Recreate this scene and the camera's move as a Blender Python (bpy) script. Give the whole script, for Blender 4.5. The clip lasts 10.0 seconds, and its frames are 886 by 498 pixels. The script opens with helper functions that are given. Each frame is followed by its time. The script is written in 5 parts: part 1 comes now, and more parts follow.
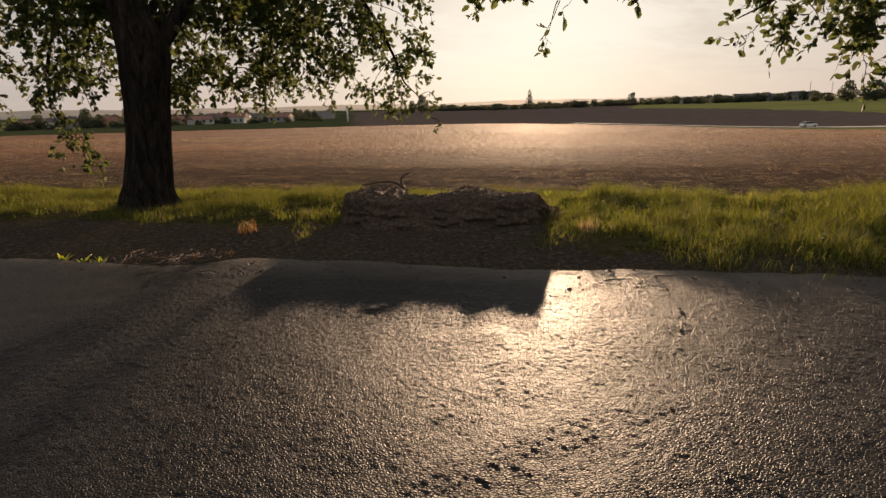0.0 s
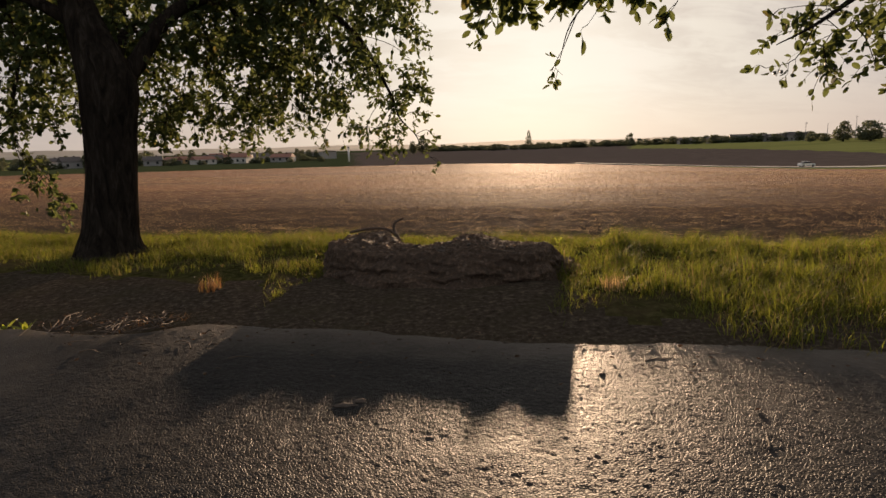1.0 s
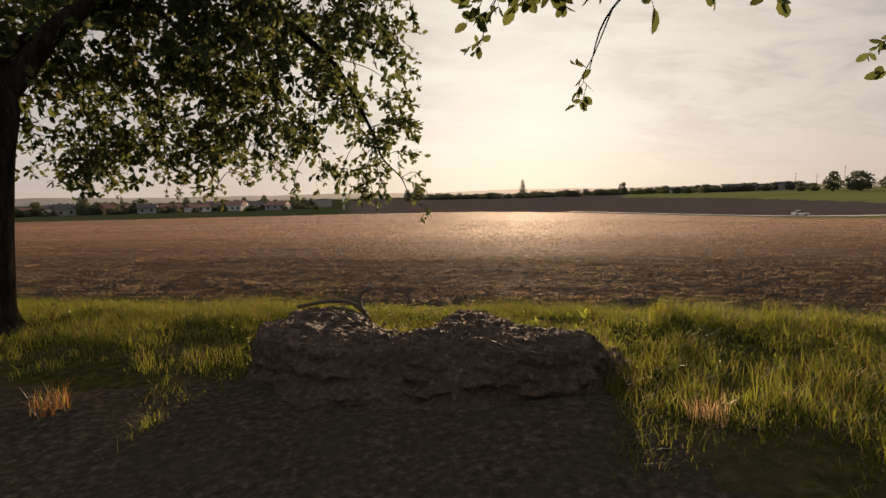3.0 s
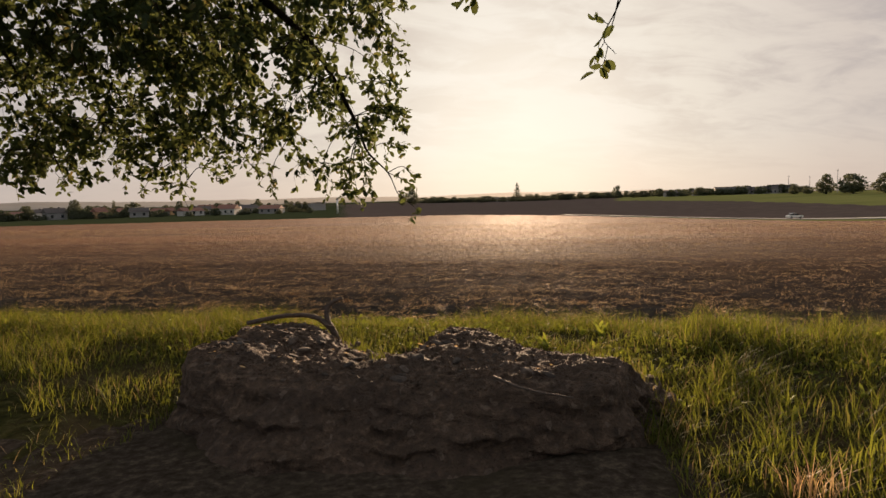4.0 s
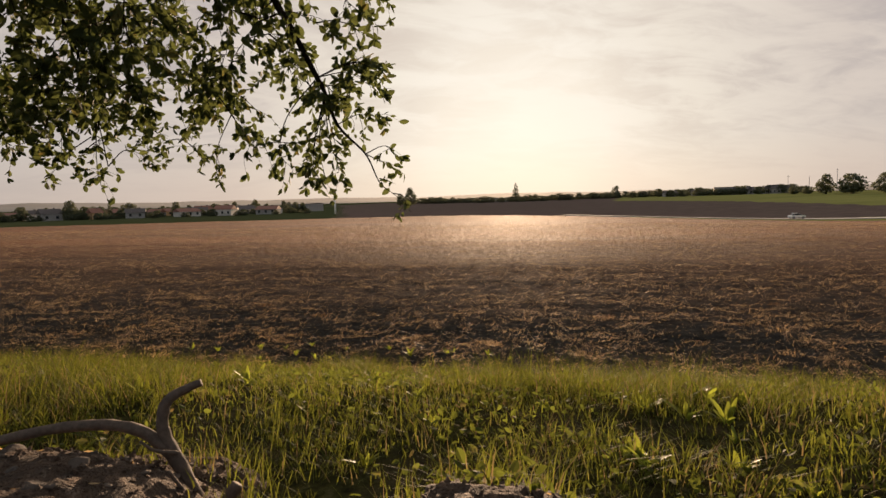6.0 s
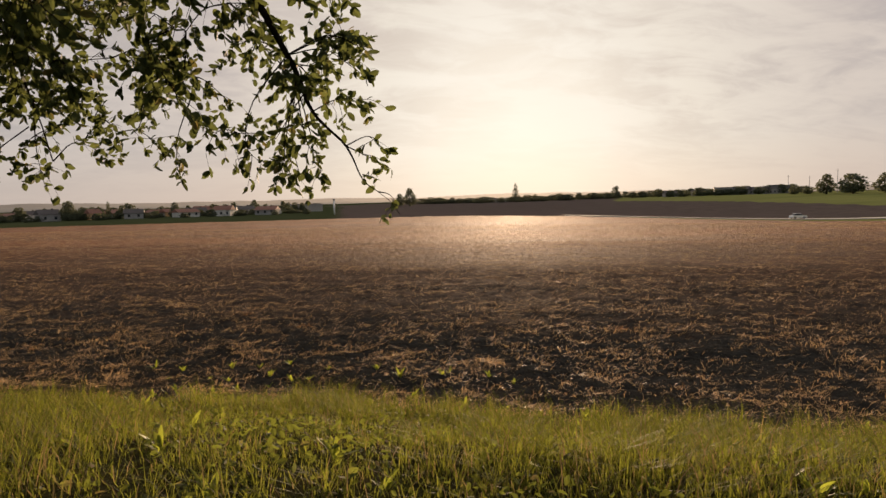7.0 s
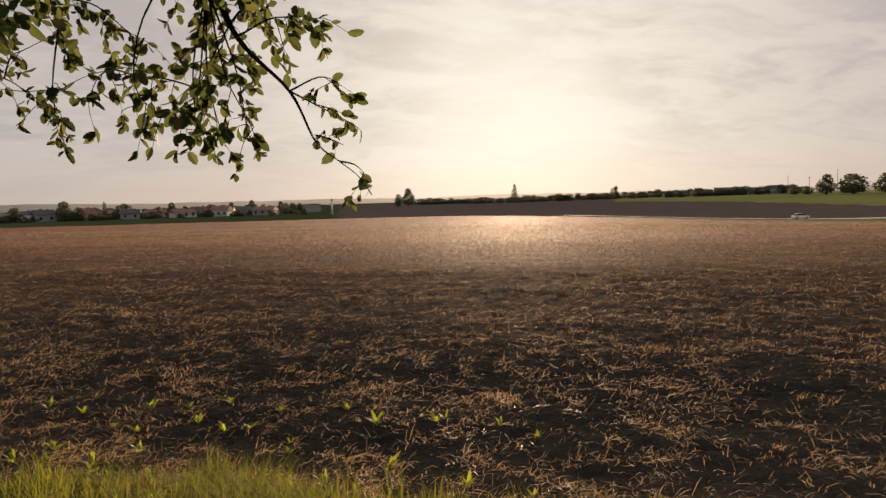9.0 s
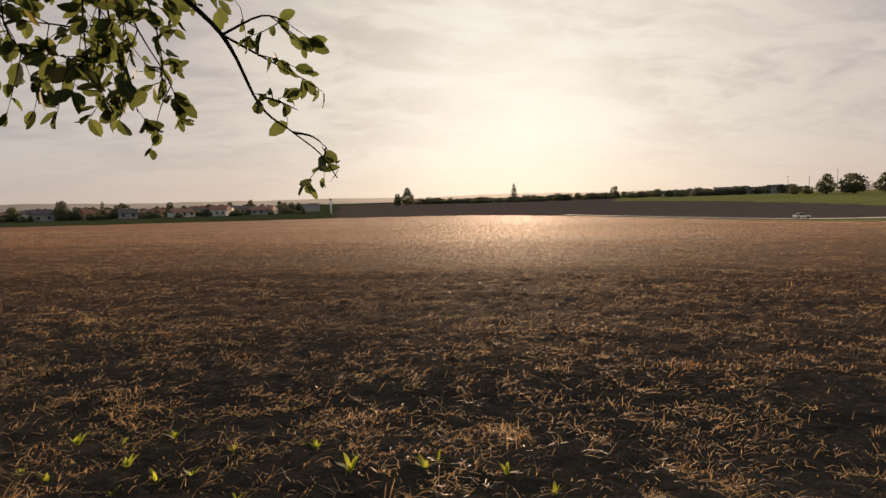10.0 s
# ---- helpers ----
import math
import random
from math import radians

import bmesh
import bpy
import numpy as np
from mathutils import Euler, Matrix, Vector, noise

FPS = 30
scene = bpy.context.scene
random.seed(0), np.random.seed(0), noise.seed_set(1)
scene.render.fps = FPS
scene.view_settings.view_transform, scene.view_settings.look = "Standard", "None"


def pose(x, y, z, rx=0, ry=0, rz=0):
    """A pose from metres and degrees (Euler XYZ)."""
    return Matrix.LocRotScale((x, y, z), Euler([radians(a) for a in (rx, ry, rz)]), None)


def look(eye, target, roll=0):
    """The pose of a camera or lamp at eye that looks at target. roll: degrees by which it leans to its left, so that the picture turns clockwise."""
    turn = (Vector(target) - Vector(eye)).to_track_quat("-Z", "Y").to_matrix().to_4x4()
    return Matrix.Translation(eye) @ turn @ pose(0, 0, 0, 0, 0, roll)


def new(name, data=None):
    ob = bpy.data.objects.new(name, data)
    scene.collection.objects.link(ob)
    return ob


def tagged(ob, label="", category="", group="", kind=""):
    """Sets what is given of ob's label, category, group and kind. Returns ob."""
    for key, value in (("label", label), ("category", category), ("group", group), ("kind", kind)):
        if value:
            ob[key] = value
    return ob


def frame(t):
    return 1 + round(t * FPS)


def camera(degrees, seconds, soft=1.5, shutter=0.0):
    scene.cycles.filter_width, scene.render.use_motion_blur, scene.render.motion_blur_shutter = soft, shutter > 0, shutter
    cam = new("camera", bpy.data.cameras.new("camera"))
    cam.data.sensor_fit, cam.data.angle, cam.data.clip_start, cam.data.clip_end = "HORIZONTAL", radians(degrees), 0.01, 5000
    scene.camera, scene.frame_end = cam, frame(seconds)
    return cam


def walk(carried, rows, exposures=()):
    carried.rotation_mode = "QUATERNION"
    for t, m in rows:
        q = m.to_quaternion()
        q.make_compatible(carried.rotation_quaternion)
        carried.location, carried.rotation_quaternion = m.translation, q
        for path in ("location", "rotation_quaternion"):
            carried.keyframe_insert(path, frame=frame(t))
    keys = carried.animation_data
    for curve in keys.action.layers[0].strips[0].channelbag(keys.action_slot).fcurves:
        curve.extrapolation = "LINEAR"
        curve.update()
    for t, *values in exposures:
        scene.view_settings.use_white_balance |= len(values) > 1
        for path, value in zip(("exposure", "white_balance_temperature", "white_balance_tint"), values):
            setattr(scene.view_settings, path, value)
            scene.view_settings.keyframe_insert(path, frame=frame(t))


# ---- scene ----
cam = camera(73.7, 10.0, 1.5)
PATH = [
    (0, (0.02, 0.031, 1.205), (0.231, 1.964, 0.738), -1.4),
    (0.5, (0.069, 0.463, 1.177), (0.284, 2.41, 0.775), -1.4),
    (1, (0.143, 0.901, 1.178), (0.359, 2.861, 0.839), -1.4),
    (1.5, (0.211, 1.326, 1.182), (0.43, 3.296, 0.912), -1.3),
    (2, (0.269, 1.768, 1.164), (0.493, 3.745, 0.955), -1.4),
    (2.5, (0.321, 2.253, 1.159), (0.554, 4.231, 0.975), -1.2),
    (3.8, (0.548, 3.332, 1.041), (0.8, 5.308, 0.867), -1.4),
    (4, (0.562, 3.529, 1.029), (0.82, 5.505, 0.861), -1.3),
    (4.5, (0.649, 4.04, 1.017), (0.908, 6.015, 0.847), -1.3),
    (5, (0.705, 4.56, 0.985), (0.967, 6.535, 0.813), -1.2),
    (5.5, (0.774, 5.073, 0.947), (1.036, 7.049, 0.779), -1.4),
    (6.8, (0.998, 6.209, 0.893), (1.263, 8.184, 0.728), -1.3),
    (7, (1.033, 6.398, 0.906), (1.297, 8.374, 0.741), -1.4),
    (7.5, (1.077, 6.869, 0.89), (1.341, 8.845, 0.725), -1.3),
    (8, (1.154, 7.279, 0.874), (1.419, 9.255, 0.71), -1.3),
    (8.5, (1.206, 7.681, 0.807), (1.471, 9.657, 0.643), -1.3),
    (9, (1.309, 8.163, 0.733), (1.577, 10.138, 0.57), -1.4),
    (9.5, (1.395, 8.665, 0.64), (1.664, 10.64, 0.476), -1.3),
    (10, (1.488, 9.101, 0.659), (1.758, 11.076, 0.495), -1.4),
]
walk(cam, [(t, look(eye, target, roll)) for t, eye, target, roll in PATH])

# ---------------------------------------------------------------- light
SUN_AZ, SUN_EL = 14.8, 6.8          # degrees from +y towards +x, and above the horizon
SUN_DIR = Vector((math.sin(radians(SUN_AZ)) * math.cos(radians(SUN_EL)),
                  math.cos(radians(SUN_AZ)) * math.cos(radians(SUN_EL)), math.sin(radians(SUN_EL))))
sun = new("sun", bpy.data.lights.new("sun", "SUN"))
sun.data.energy, sun.data.angle, sun.data.color = 4.7, radians(1.0), (1.0, 0.68, 0.43)
sun.matrix_world = look(SUN_DIR * 50, (0, 0, 0))
scene.view_settings.exposure = 0.97


class Nodes:
    """A short way to write a node tree."""

    def __init__(self, tree):
        self.tree = tree
        tree.nodes.clear()

    def add(self, kind, ins=None, **props):
        n = self.tree.nodes.new(kind)
        if "operation" in props:
            n.operation = props["operation"]
        if "use_clamp" in props:
            n.use_clamp = props["use_clamp"]
        if "data_type" in props:
            n.data_type, n.blend_type = props["data_type"], props["blend_type"]
        if "feature" in props:
            n.feature = props["feature"]
        for k, v in (ins or {}).items():
            self.link(v, n.inputs[k])
        return n

    def link(self, v, socket):
        if isinstance(v, bpy.types.NodeSocket):
            self.tree.links.new(v, socket)
        else:
            socket.default_value = v

    def math(self, op, a, b=0.0, clamp=False):
        return self.add("ShaderNodeMath", {0: a, 1: b}, operation=op, use_clamp=clamp).outputs[0]

    def ramp(self, fac, stops, mode="LINEAR"):
        r = self.add("ShaderNodeValToRGB", {"Fac": fac})
        r.color_ramp.interpolation = mode
        els = r.color_ramp.elements
        while len(els) < len(stops):
            els.new(0.5)
        for e, (p, c) in zip(els, stops):
            e.position = p
            e.color = (c, c, c, 1) if isinstance(c, (int, float)) else (*c, 1)
        return r.outputs["Color"]

    def mix(self, fac, a, b, blend="MIX"):
        m = self.add("ShaderNodeMix", data_type="RGBA", blend_type=blend)
        self.link(fac, m.inputs["Factor"])
        for v, s in ((a, m.inputs["A"]), (b, m.inputs["B"])):
            self.link((*v, 1) if isinstance(v, tuple) and len(v) == 3 else v, s)
        return m.outputs["Result"]

    def noise(self, vec, scale, detail=4.0, rough=0.55, distort=0.0):
        return self.add("ShaderNodeTexNoise", {"Vector": vec, "Scale": scale, "Detail": detail, "Roughness": rough, "Distortion": distort}).outputs["Fac"]

    def mapping(self, vec, scale=(1, 1, 1), rot=(0, 0, 0), loc=(0, 0, 0)):
        return self.add("ShaderNodeMapping", {"Vector": vec, "Scale": scale, "Rotation": rot, "Location": loc}).outputs[0]

    def bump(self, height, strength, distance, normal=None):
        ins = {"Height": height, "Strength": strength, "Distance": distance}
        if normal is not None:
            ins["Normal"] = normal
        return self.add("ShaderNodeBump", ins).outputs[0]


def sky():
    """Evening sky: clear-sky scatter behind a thin, streaky cloud sheet that the sun shines through."""
    w = bpy.data.worlds.new("world")
    scene.world = w
    w.use_nodes = True
    n = Nodes(w.node_tree)
    way = n.add("ShaderNodeTexCoord").outputs["Generated"]
    way = n.add("ShaderNodeVectorMath", {0: way}, operation="NORMALIZE").outputs[0]
    sep = n.add("ShaderNodeSeparateXYZ", {0: way})
    up = n.math("MAXIMUM", sep.outputs["Z"], 0.0)
    dot = n.add("ShaderNodeVectorMath", {0: way, 1: tuple(SUN_DIR)}, operation="DOT_PRODUCT").outputs["Value"]
    # angle from the sun in units of half a turn
    ang = n.math("DIVIDE", n.math("ARCCOSINE", n.math("MINIMUM", dot, 0.999999)), math.pi)
    air = n.add("ShaderNodeTexSky")
    air.sky_type, air.sun_disc, air.dust_density = "NISHITA", False, 1.5
    air.sun_elevation, air.sun_rotation = radians(SUN_EL), radians(SUN_AZ)
    blue = air.outputs[0]
    # cloud sheet seen in perspective: direction divided by height
    flat = n.math("ADD", up, 0.20)
    u = n.math("DIVIDE", sep.outputs["X"], flat)
    v = n.math("DIVIDE", sep.outputs["Y"], flat)
    plane = n.add("ShaderNodeCombineXYZ", {0: u, 1: v, 2: 0.0}).outputs[0]
    plane = n.mapping(plane, (1.0, 1.5, 1), (0, 0, radians(14)))
    big = n.noise(plane, 1.25, 5.0, 0.55, 0.8)
    fine = n.noise(plane, 4.0, 5.0, 0.6, 1.2)
    cloud = n.math("ADD", n.math("MULTIPLY", big, 0.68), n.math("MULTIPLY", fine, 0.32))
    cloud = n.ramp(cloud, [(0.41, 0.0), (0.62, 1.0)], "EASE")
    # the sheet thins out into plain haze low down
    cloud = n.math("MULTIPLY", cloud, n.ramp(up, [(0.02, 0.15), (0.16, 1.0)]))
    glow = n.ramp(ang, [(0.0, (0.66, 0.62, 0.555)), (0.045, (0.645, 0.60, 0.535)), (0.085, (0.585, 0.53, 0.46)), (0.15, (0.475, 0.415, 0.37)),
                        (0.26, (0.39, 0.35, 0.325)), (0.42, (0.33, 0.325, 0.33)), (1.0, (0.215, 0.235, 0.275))])
    shade = n.ramp(ang, [(0.0, (0.64, 0.595, 0.53)), (0.04, (0.60, 0.545, 0.475)), (0.08, (0.475, 0.415, 0.365)), (0.15, (0.37, 0.325, 0.305)),
                         (0.28, (0.275, 0.255, 0.255)), (0.42, (0.235, 0.235, 0.25)), (1.0, (0.155, 0.175, 0.21))])
    col = n.mix(cloud, glow, shade)
    # warm, slightly darker band of haze along the horizon
    band = n.ramp(up, [(0.0, 0.55), (0.09, 0.0)])
    col = n.mix(band, col, n.mix(1.0, col, (0.97, 0.86, 0.78), "MULTIPLY"))
    a = n.add("ShaderNodeBackground", {"Color": col, "Strength": 0.72})
    b = n.add("ShaderNodeBackground", {"Color": blue, "Strength": 0.0015})
    s = n.add("ShaderNodeAddShader", {0: a.outputs[0], 1: b.outputs[0]})
    n.add("ShaderNodeOutputWorld", {"Surface": s.outputs[0]})


sky()

# ---------------------------------------------------------------- materials


def material(name, build):
    m = bpy.data.materials.new(name)
    m.use_nodes = True
    n = Nodes(m.node_tree)
    n.add("ShaderNodeOutputMaterial", {"Surface": build(n)})
    return m


def principled(n, color, rough=0.8, normal=None, **more):
    ins = {"Base Color": (*color, 1) if isinstance(color, tuple) and len(color) == 3 else color, "Roughness": rough}
    if normal is not None:
        ins["Normal"] = normal
    ins.update(more)
    return n.add("ShaderNodeBsdfPrincipled", ins).outputs[0]


def matt(n, color, normal):
    """A surface with no gloss at all, as grassland, rough bark and crumbled soil have."""
    return n.add("ShaderNodeBsdfDiffuse", {"Color": color, "Roughness": 0.9, "Normal": normal}).outputs[0]


def where(n):
    return n.add("ShaderNodeNewGeometry").outputs["Position"]


def asphalt(n):
    p = where(n)
    stone = n.add("ShaderNodeTexVoronoi", {"Vector": p, "Scale": 78.0, "Randomness": 1.0})
    edge = n.add("ShaderNodeTexVoronoi", {"Vector": p, "Scale": 78.0}, feature="DISTANCE_TO_EDGE").outputs["Distance"]
    grit = n.noise(p, 300.0, 3.0)
    patch = n.noise(p, 0.9, 5.0, 0.6, 0.4)
    worn = n.noise(p, 5.0, 4.0)
    col = n.ramp(stone.outputs["Color"], [(0.0, (0.009, 0.009, 0.0095)), (0.6, (0.018, 0.0175, 0.0175)), (1.0, (0.050, 0.048, 0.047))])
    col = n.mix(n.ramp(edge, [(0.0, 0.75), (0.12, 0.0)]), col, (0.010, 0.010, 0.010))
    col = n.mix(n.ramp(patch, [(0.46, 0.0), (0.70, 0.4)]), col, (0.042, 0.038, 0.034))
    col = n.mix(n.ramp(worn, [(0.55, 0.0), (0.75, 0.4)]), col, (0.016, 0.016, 0.017))
    # sand and dust washed up along the verge
    over = n.add("ShaderNodeVectorMath", {0: p, 1: (0.322, 0.947, 0.0)}, operation="DOT_PRODUCT").outputs["Value"]
    over = n.math("ADD", over, n.math("MULTIPLY", n.noise(p, 2.5, 4.0), 0.7))
    col = n.mix(n.ramp(n.math("SUBTRACT", over, 4.0), [(0.25, 0.0), (0.75, 0.7)]), col, (0.105, 0.090, 0.075))
    relief = n.math("ADD", n.ramp(edge, [(0.0, 0.0), (0.3, 1.0)], "EASE"), n.math("MULTIPLY", grit, 0.3))
    nor = n.bump(relief, 0.8, 0.0026)
    rough = n.math("ADD", n.math("MULTIPLY", patch, 0.16), 0.42)
    return principled(n, col, rough, nor, **{"Specular IOR Level": 0.05})


def soil(n):
    """Ploughed, dry field: dark clods, pale crumbs and bits of straw in faint lines along the rows; farther off flat straw covers more of it."""
    pos = where(n)
    p = n.mapping(pos, (1, 1, 1), (0, 0, radians(14)))
    a = n.noise(n.mapping(p, (0.35, 1.6, 1)), 1.3, 6.0, 0.62, 0.5)
    b = n.noise(n.mapping(p, (0.7, 1.5, 1)), 9.0, 5.0, 0.65)
    c = n.noise(p, 60.0, 4.0, 0.7)
    wide = n.noise(n.mapping(p, (0.08, 0.8, 1)), 0.26, 5.0, 0.6, 0.3)
    col = n.ramp(n.math("ADD", n.math("MULTIPLY", a, 0.45), n.math("MULTIPLY", b, 0.55)),
                 [(0.38, (0.055, 0.052, 0.045)), (0.54, (0.096, 0.086, 0.071)), (0.66, (0.155, 0.130, 0.102)), (0.78, (0.27, 0.21, 0.15))])
    col = n.mix(n.ramp(wide, [(0.38, 0.0), (0.66, 0.45)]), col, (0.100, 0.078, 0.058))
    col = n.mix(n.ramp(c, [(0.62, 0.0), (0.76, 0.4)]), col, (0.24, 0.15, 0.085))
    bare = matt(n, col, n.bump(c, 0.8, 0.03, n.bump(b, 1.0, 0.16)))
    d = n.noise(n.mapping(p, (0.6, 1.5, 1)), 6.0, 5.0, 0.7)
    strewn = n.ramp(n.math("ADD", n.math("MULTIPLY", a, 0.5), n.math("MULTIPLY", d, 0.5)),
                    [(0.36, (0.080, 0.036, 0.019)), (0.50, (0.20, 0.092, 0.046)), (0.64, (0.35, 0.172, 0.086))])
    strewn = n.mix(n.ramp(wide, [(0.42, 0.0), (0.62, 0.75)]), strewn, (0.105, 0.060, 0.040))
    strewn = principled(n, strewn, 0.85, n.bump(d, 1.0, 0.25, n.bump(a, 1.0, 0.4)), **{"Specular IOR Level": 0.1, "Specular Tint": (0.85, 0.52, 0.30, 1)})
    over = n.add("ShaderNodeVectorMath", {0: pos, 1: (0.322, 0.947, 0.0)}, operation="DOT_PRODUCT").outputs["Value"]
    cover = n.math("DIVIDE", n.math("SUBTRACT", over, 14.0), 34.0)
    cover = n.math("ADD", cover, n.math("MULTIPLY", n.math("SUBTRACT", n.math("ADD", wide, d), 1.0), 0.55), True)
    return n.add("ShaderNodeMixShader", {0: cover, 1: bare, 2: strewn}).outputs[0]


def turf(n):
    p = where(n)
    a, b, c = n.noise(p, 2.2, 5.0, 0.6), n.noise(p, 14.0, 5.0, 0.65), n.noise(p, 90.0, 3.0)
    col = n.ramp(b, [(0.32, (0.022, 0.020, 0.009)), (0.52, (0.050, 0.049, 0.016)), (0.72, (0.10, 0.085, 0.036))])
    col = n.mix(n.ramp(a, [(0.45, 0.0), (0.68, 0.65)]), col, (0.10, 0.070, 0.040))
    nor = n.bump(c, 0.6, 0.01, n.bump(b, 0.8, 0.05))
    return matt(n, col, nor)


def meadow(n):
    p = where(n)
    a, b = n.noise(n.mapping(p, (0.3, 1, 1)), 0.06, 5.0, 0.6), n.noise(p, 1.5, 4.0)
    # albedo lifted above real grass: backlight through the blades is painted in
    col = n.ramp(n.math("ADD", n.math("MULTIPLY", a, 0.7), n.math("MULTIPLY", b, 0.3)), [(0.35, (0.22, 0.215, 0.065)), (0.65, (0.33, 0.31, 0.10))])
    return matt(n, col, n.bump(b, 0.5, 0.3))


def dark_soil_and_haze(n):
    p = where(n)
    # brown of bare soil on the right; in the centre it imitates haze
    b = n.noise(n.mapping(p, (0.3, 1, 1)), 0.5, 5.0)
    return matt(n, n.ramp(b, [(0.3, (0.115, 0.085, 0.068)), (0.7, (0.19, 0.140, 0.112))]), n.bump(b, 0.6, 0.3))


def crop_field(n):
    p = where(n)
    b = n.noise(n.mapping(p, (0.3, 1, 1)), 0.4, 5.0)
    return matt(n, n.ramp(b, [(0.3, (0.050, 0.060, 0.026)), (0.7, (0.085, 0.092, 0.042))]), n.bump(b, 0.6, 0.3))


def dirt(n):
    """Trodden bare earth with crumbs and bits of straw."""
    p = where(n)
    a, b, c = n.noise(p, 2.6, 5.0, 0.6), n.noise(p, 24.0, 5.0, 0.65), n.noise(p, 110.0, 3.0)
    col = n.ramp(b, [(0.32, (0.034, 0.027, 0.019)), (0.54, (0.075, 0.058, 0.042)), (0.74, (0.16, 0.125, 0.088))])
    col = n.mix(n.ramp(a, [(0.48, 0.0), (0.66, 0.55)]), col, (0.060, 0.050, 0.030))
    return matt(n, col, n.bump(c, 0.7, 0.008, n.bump(b, 0.9, 0.04)))


def mound_earth(n):
    """Dry crumbly earth with grit, root fibre and pale chips."""
    p = where(n)
    a, b, c = n.noise(p, 3.5, 5.0, 0.6), n.noise(p, 26.0, 5.0, 0.65), n.noise(p, 130.0, 3.0)
    chips = n.add("ShaderNodeTexVoronoi", {"Vector": p, "Scale": 42.0}).outputs["Color"]
    col = n.ramp(b, [(0.3, (0.044, 0.029, 0.019)), (0.55, (0.118, 0.076, 0.048)), (0.75, (0.26, 0.170, 0.108))])
    col = n.mix(n.ramp(a, [(0.45, 0.0), (0.65, 0.5)]), col, (0.075, 0.050, 0.036))
    col = n.mix(n.ramp(chips, [(0.80, 0.0), (0.92, 0.7)]), col, (0.22, 0.16, 0.115))
    nor = n.bump(c, 0.9, 0.012, n.bump(b, 1.0, 0.05))
    return principled(n, col, 0.82, nor, **{"Specular IOR Level": 0.3})


def bark(n):
    p = n.mapping(where(n), (1, 1, 0.22))
    a, b = n.noise(p, 16.0, 6.0, 0.65, 0.8), n.noise(p, 60.0, 4.0)
    col = n.ramp(a, [(0.32, (0.012, 0.010, 0.008)), (0.55, (0.035, 0.028, 0.022)), (0.75, (0.080, 0.066, 0.052))])
    nor = n.bump(b, 0.5, 0.006, n.bump(a, 1.0, 0.05))
    return matt(n, col, nor)


def leafy(front, through_color, dry=0.0, share=0.5, dry_color=(0.22, 0.13, 0.04), rough=0.5, gloss=0.35):
    def build(n):
        g = n.add("ShaderNodeNewGeometry")
        rnd = g.outputs["Random Per Island"]
        spots = n.noise(g.outputs["Position"], 35.0, 3.0)
        shade = n.ramp(rnd, [(0.0, 0.68), (1.0, 1.25)])
        f = n.mix(1.0, front, shade, "MULTIPLY")
        t = n.mix(1.0, through_color, shade, "MULTIPLY")
        if dry:
            d = n.ramp(n.math("ADD", n.math("MULTIPLY", rnd, 0.8), n.math("MULTIPLY", spots, 0.2)), [(1 - dry - 0.12, 0.0), (1 - dry, 0.9)])
            # the island's random value is folded so that dry leaves are not also the brightest
            f = n.mix(d, f, dry_color)
            t = n.mix(d, t, dry_color)
        body = principled(n, f, rough, n.bump(spots, 0.2, 0.003), **{"Specular IOR Level": gloss})
        glow = n.add("ShaderNodeBsdfTranslucent", {"Color": t}).outputs[0]
        return n.add("ShaderNodeMixShader", {0: share, 1: body, 2: glow}).outputs[0]
    return build


def plain(color, rough=0.7, var=0.25, scale=6.0, bump=0.3, dist=0.01, **more):
    def build(n):
        p = where(n)
        a = n.noise(p, scale, 5.0, 0.6)
        c = n.mix(n.ramp(a, [(0.3, 0.0), (0.7, 1.0)]), tuple(x * (1 - var) for x in color), tuple(min(1, x * (1 + var)) for x in color))
        return principled(n, c, rough, n.bump(a, bump, dist), **more)
    return build


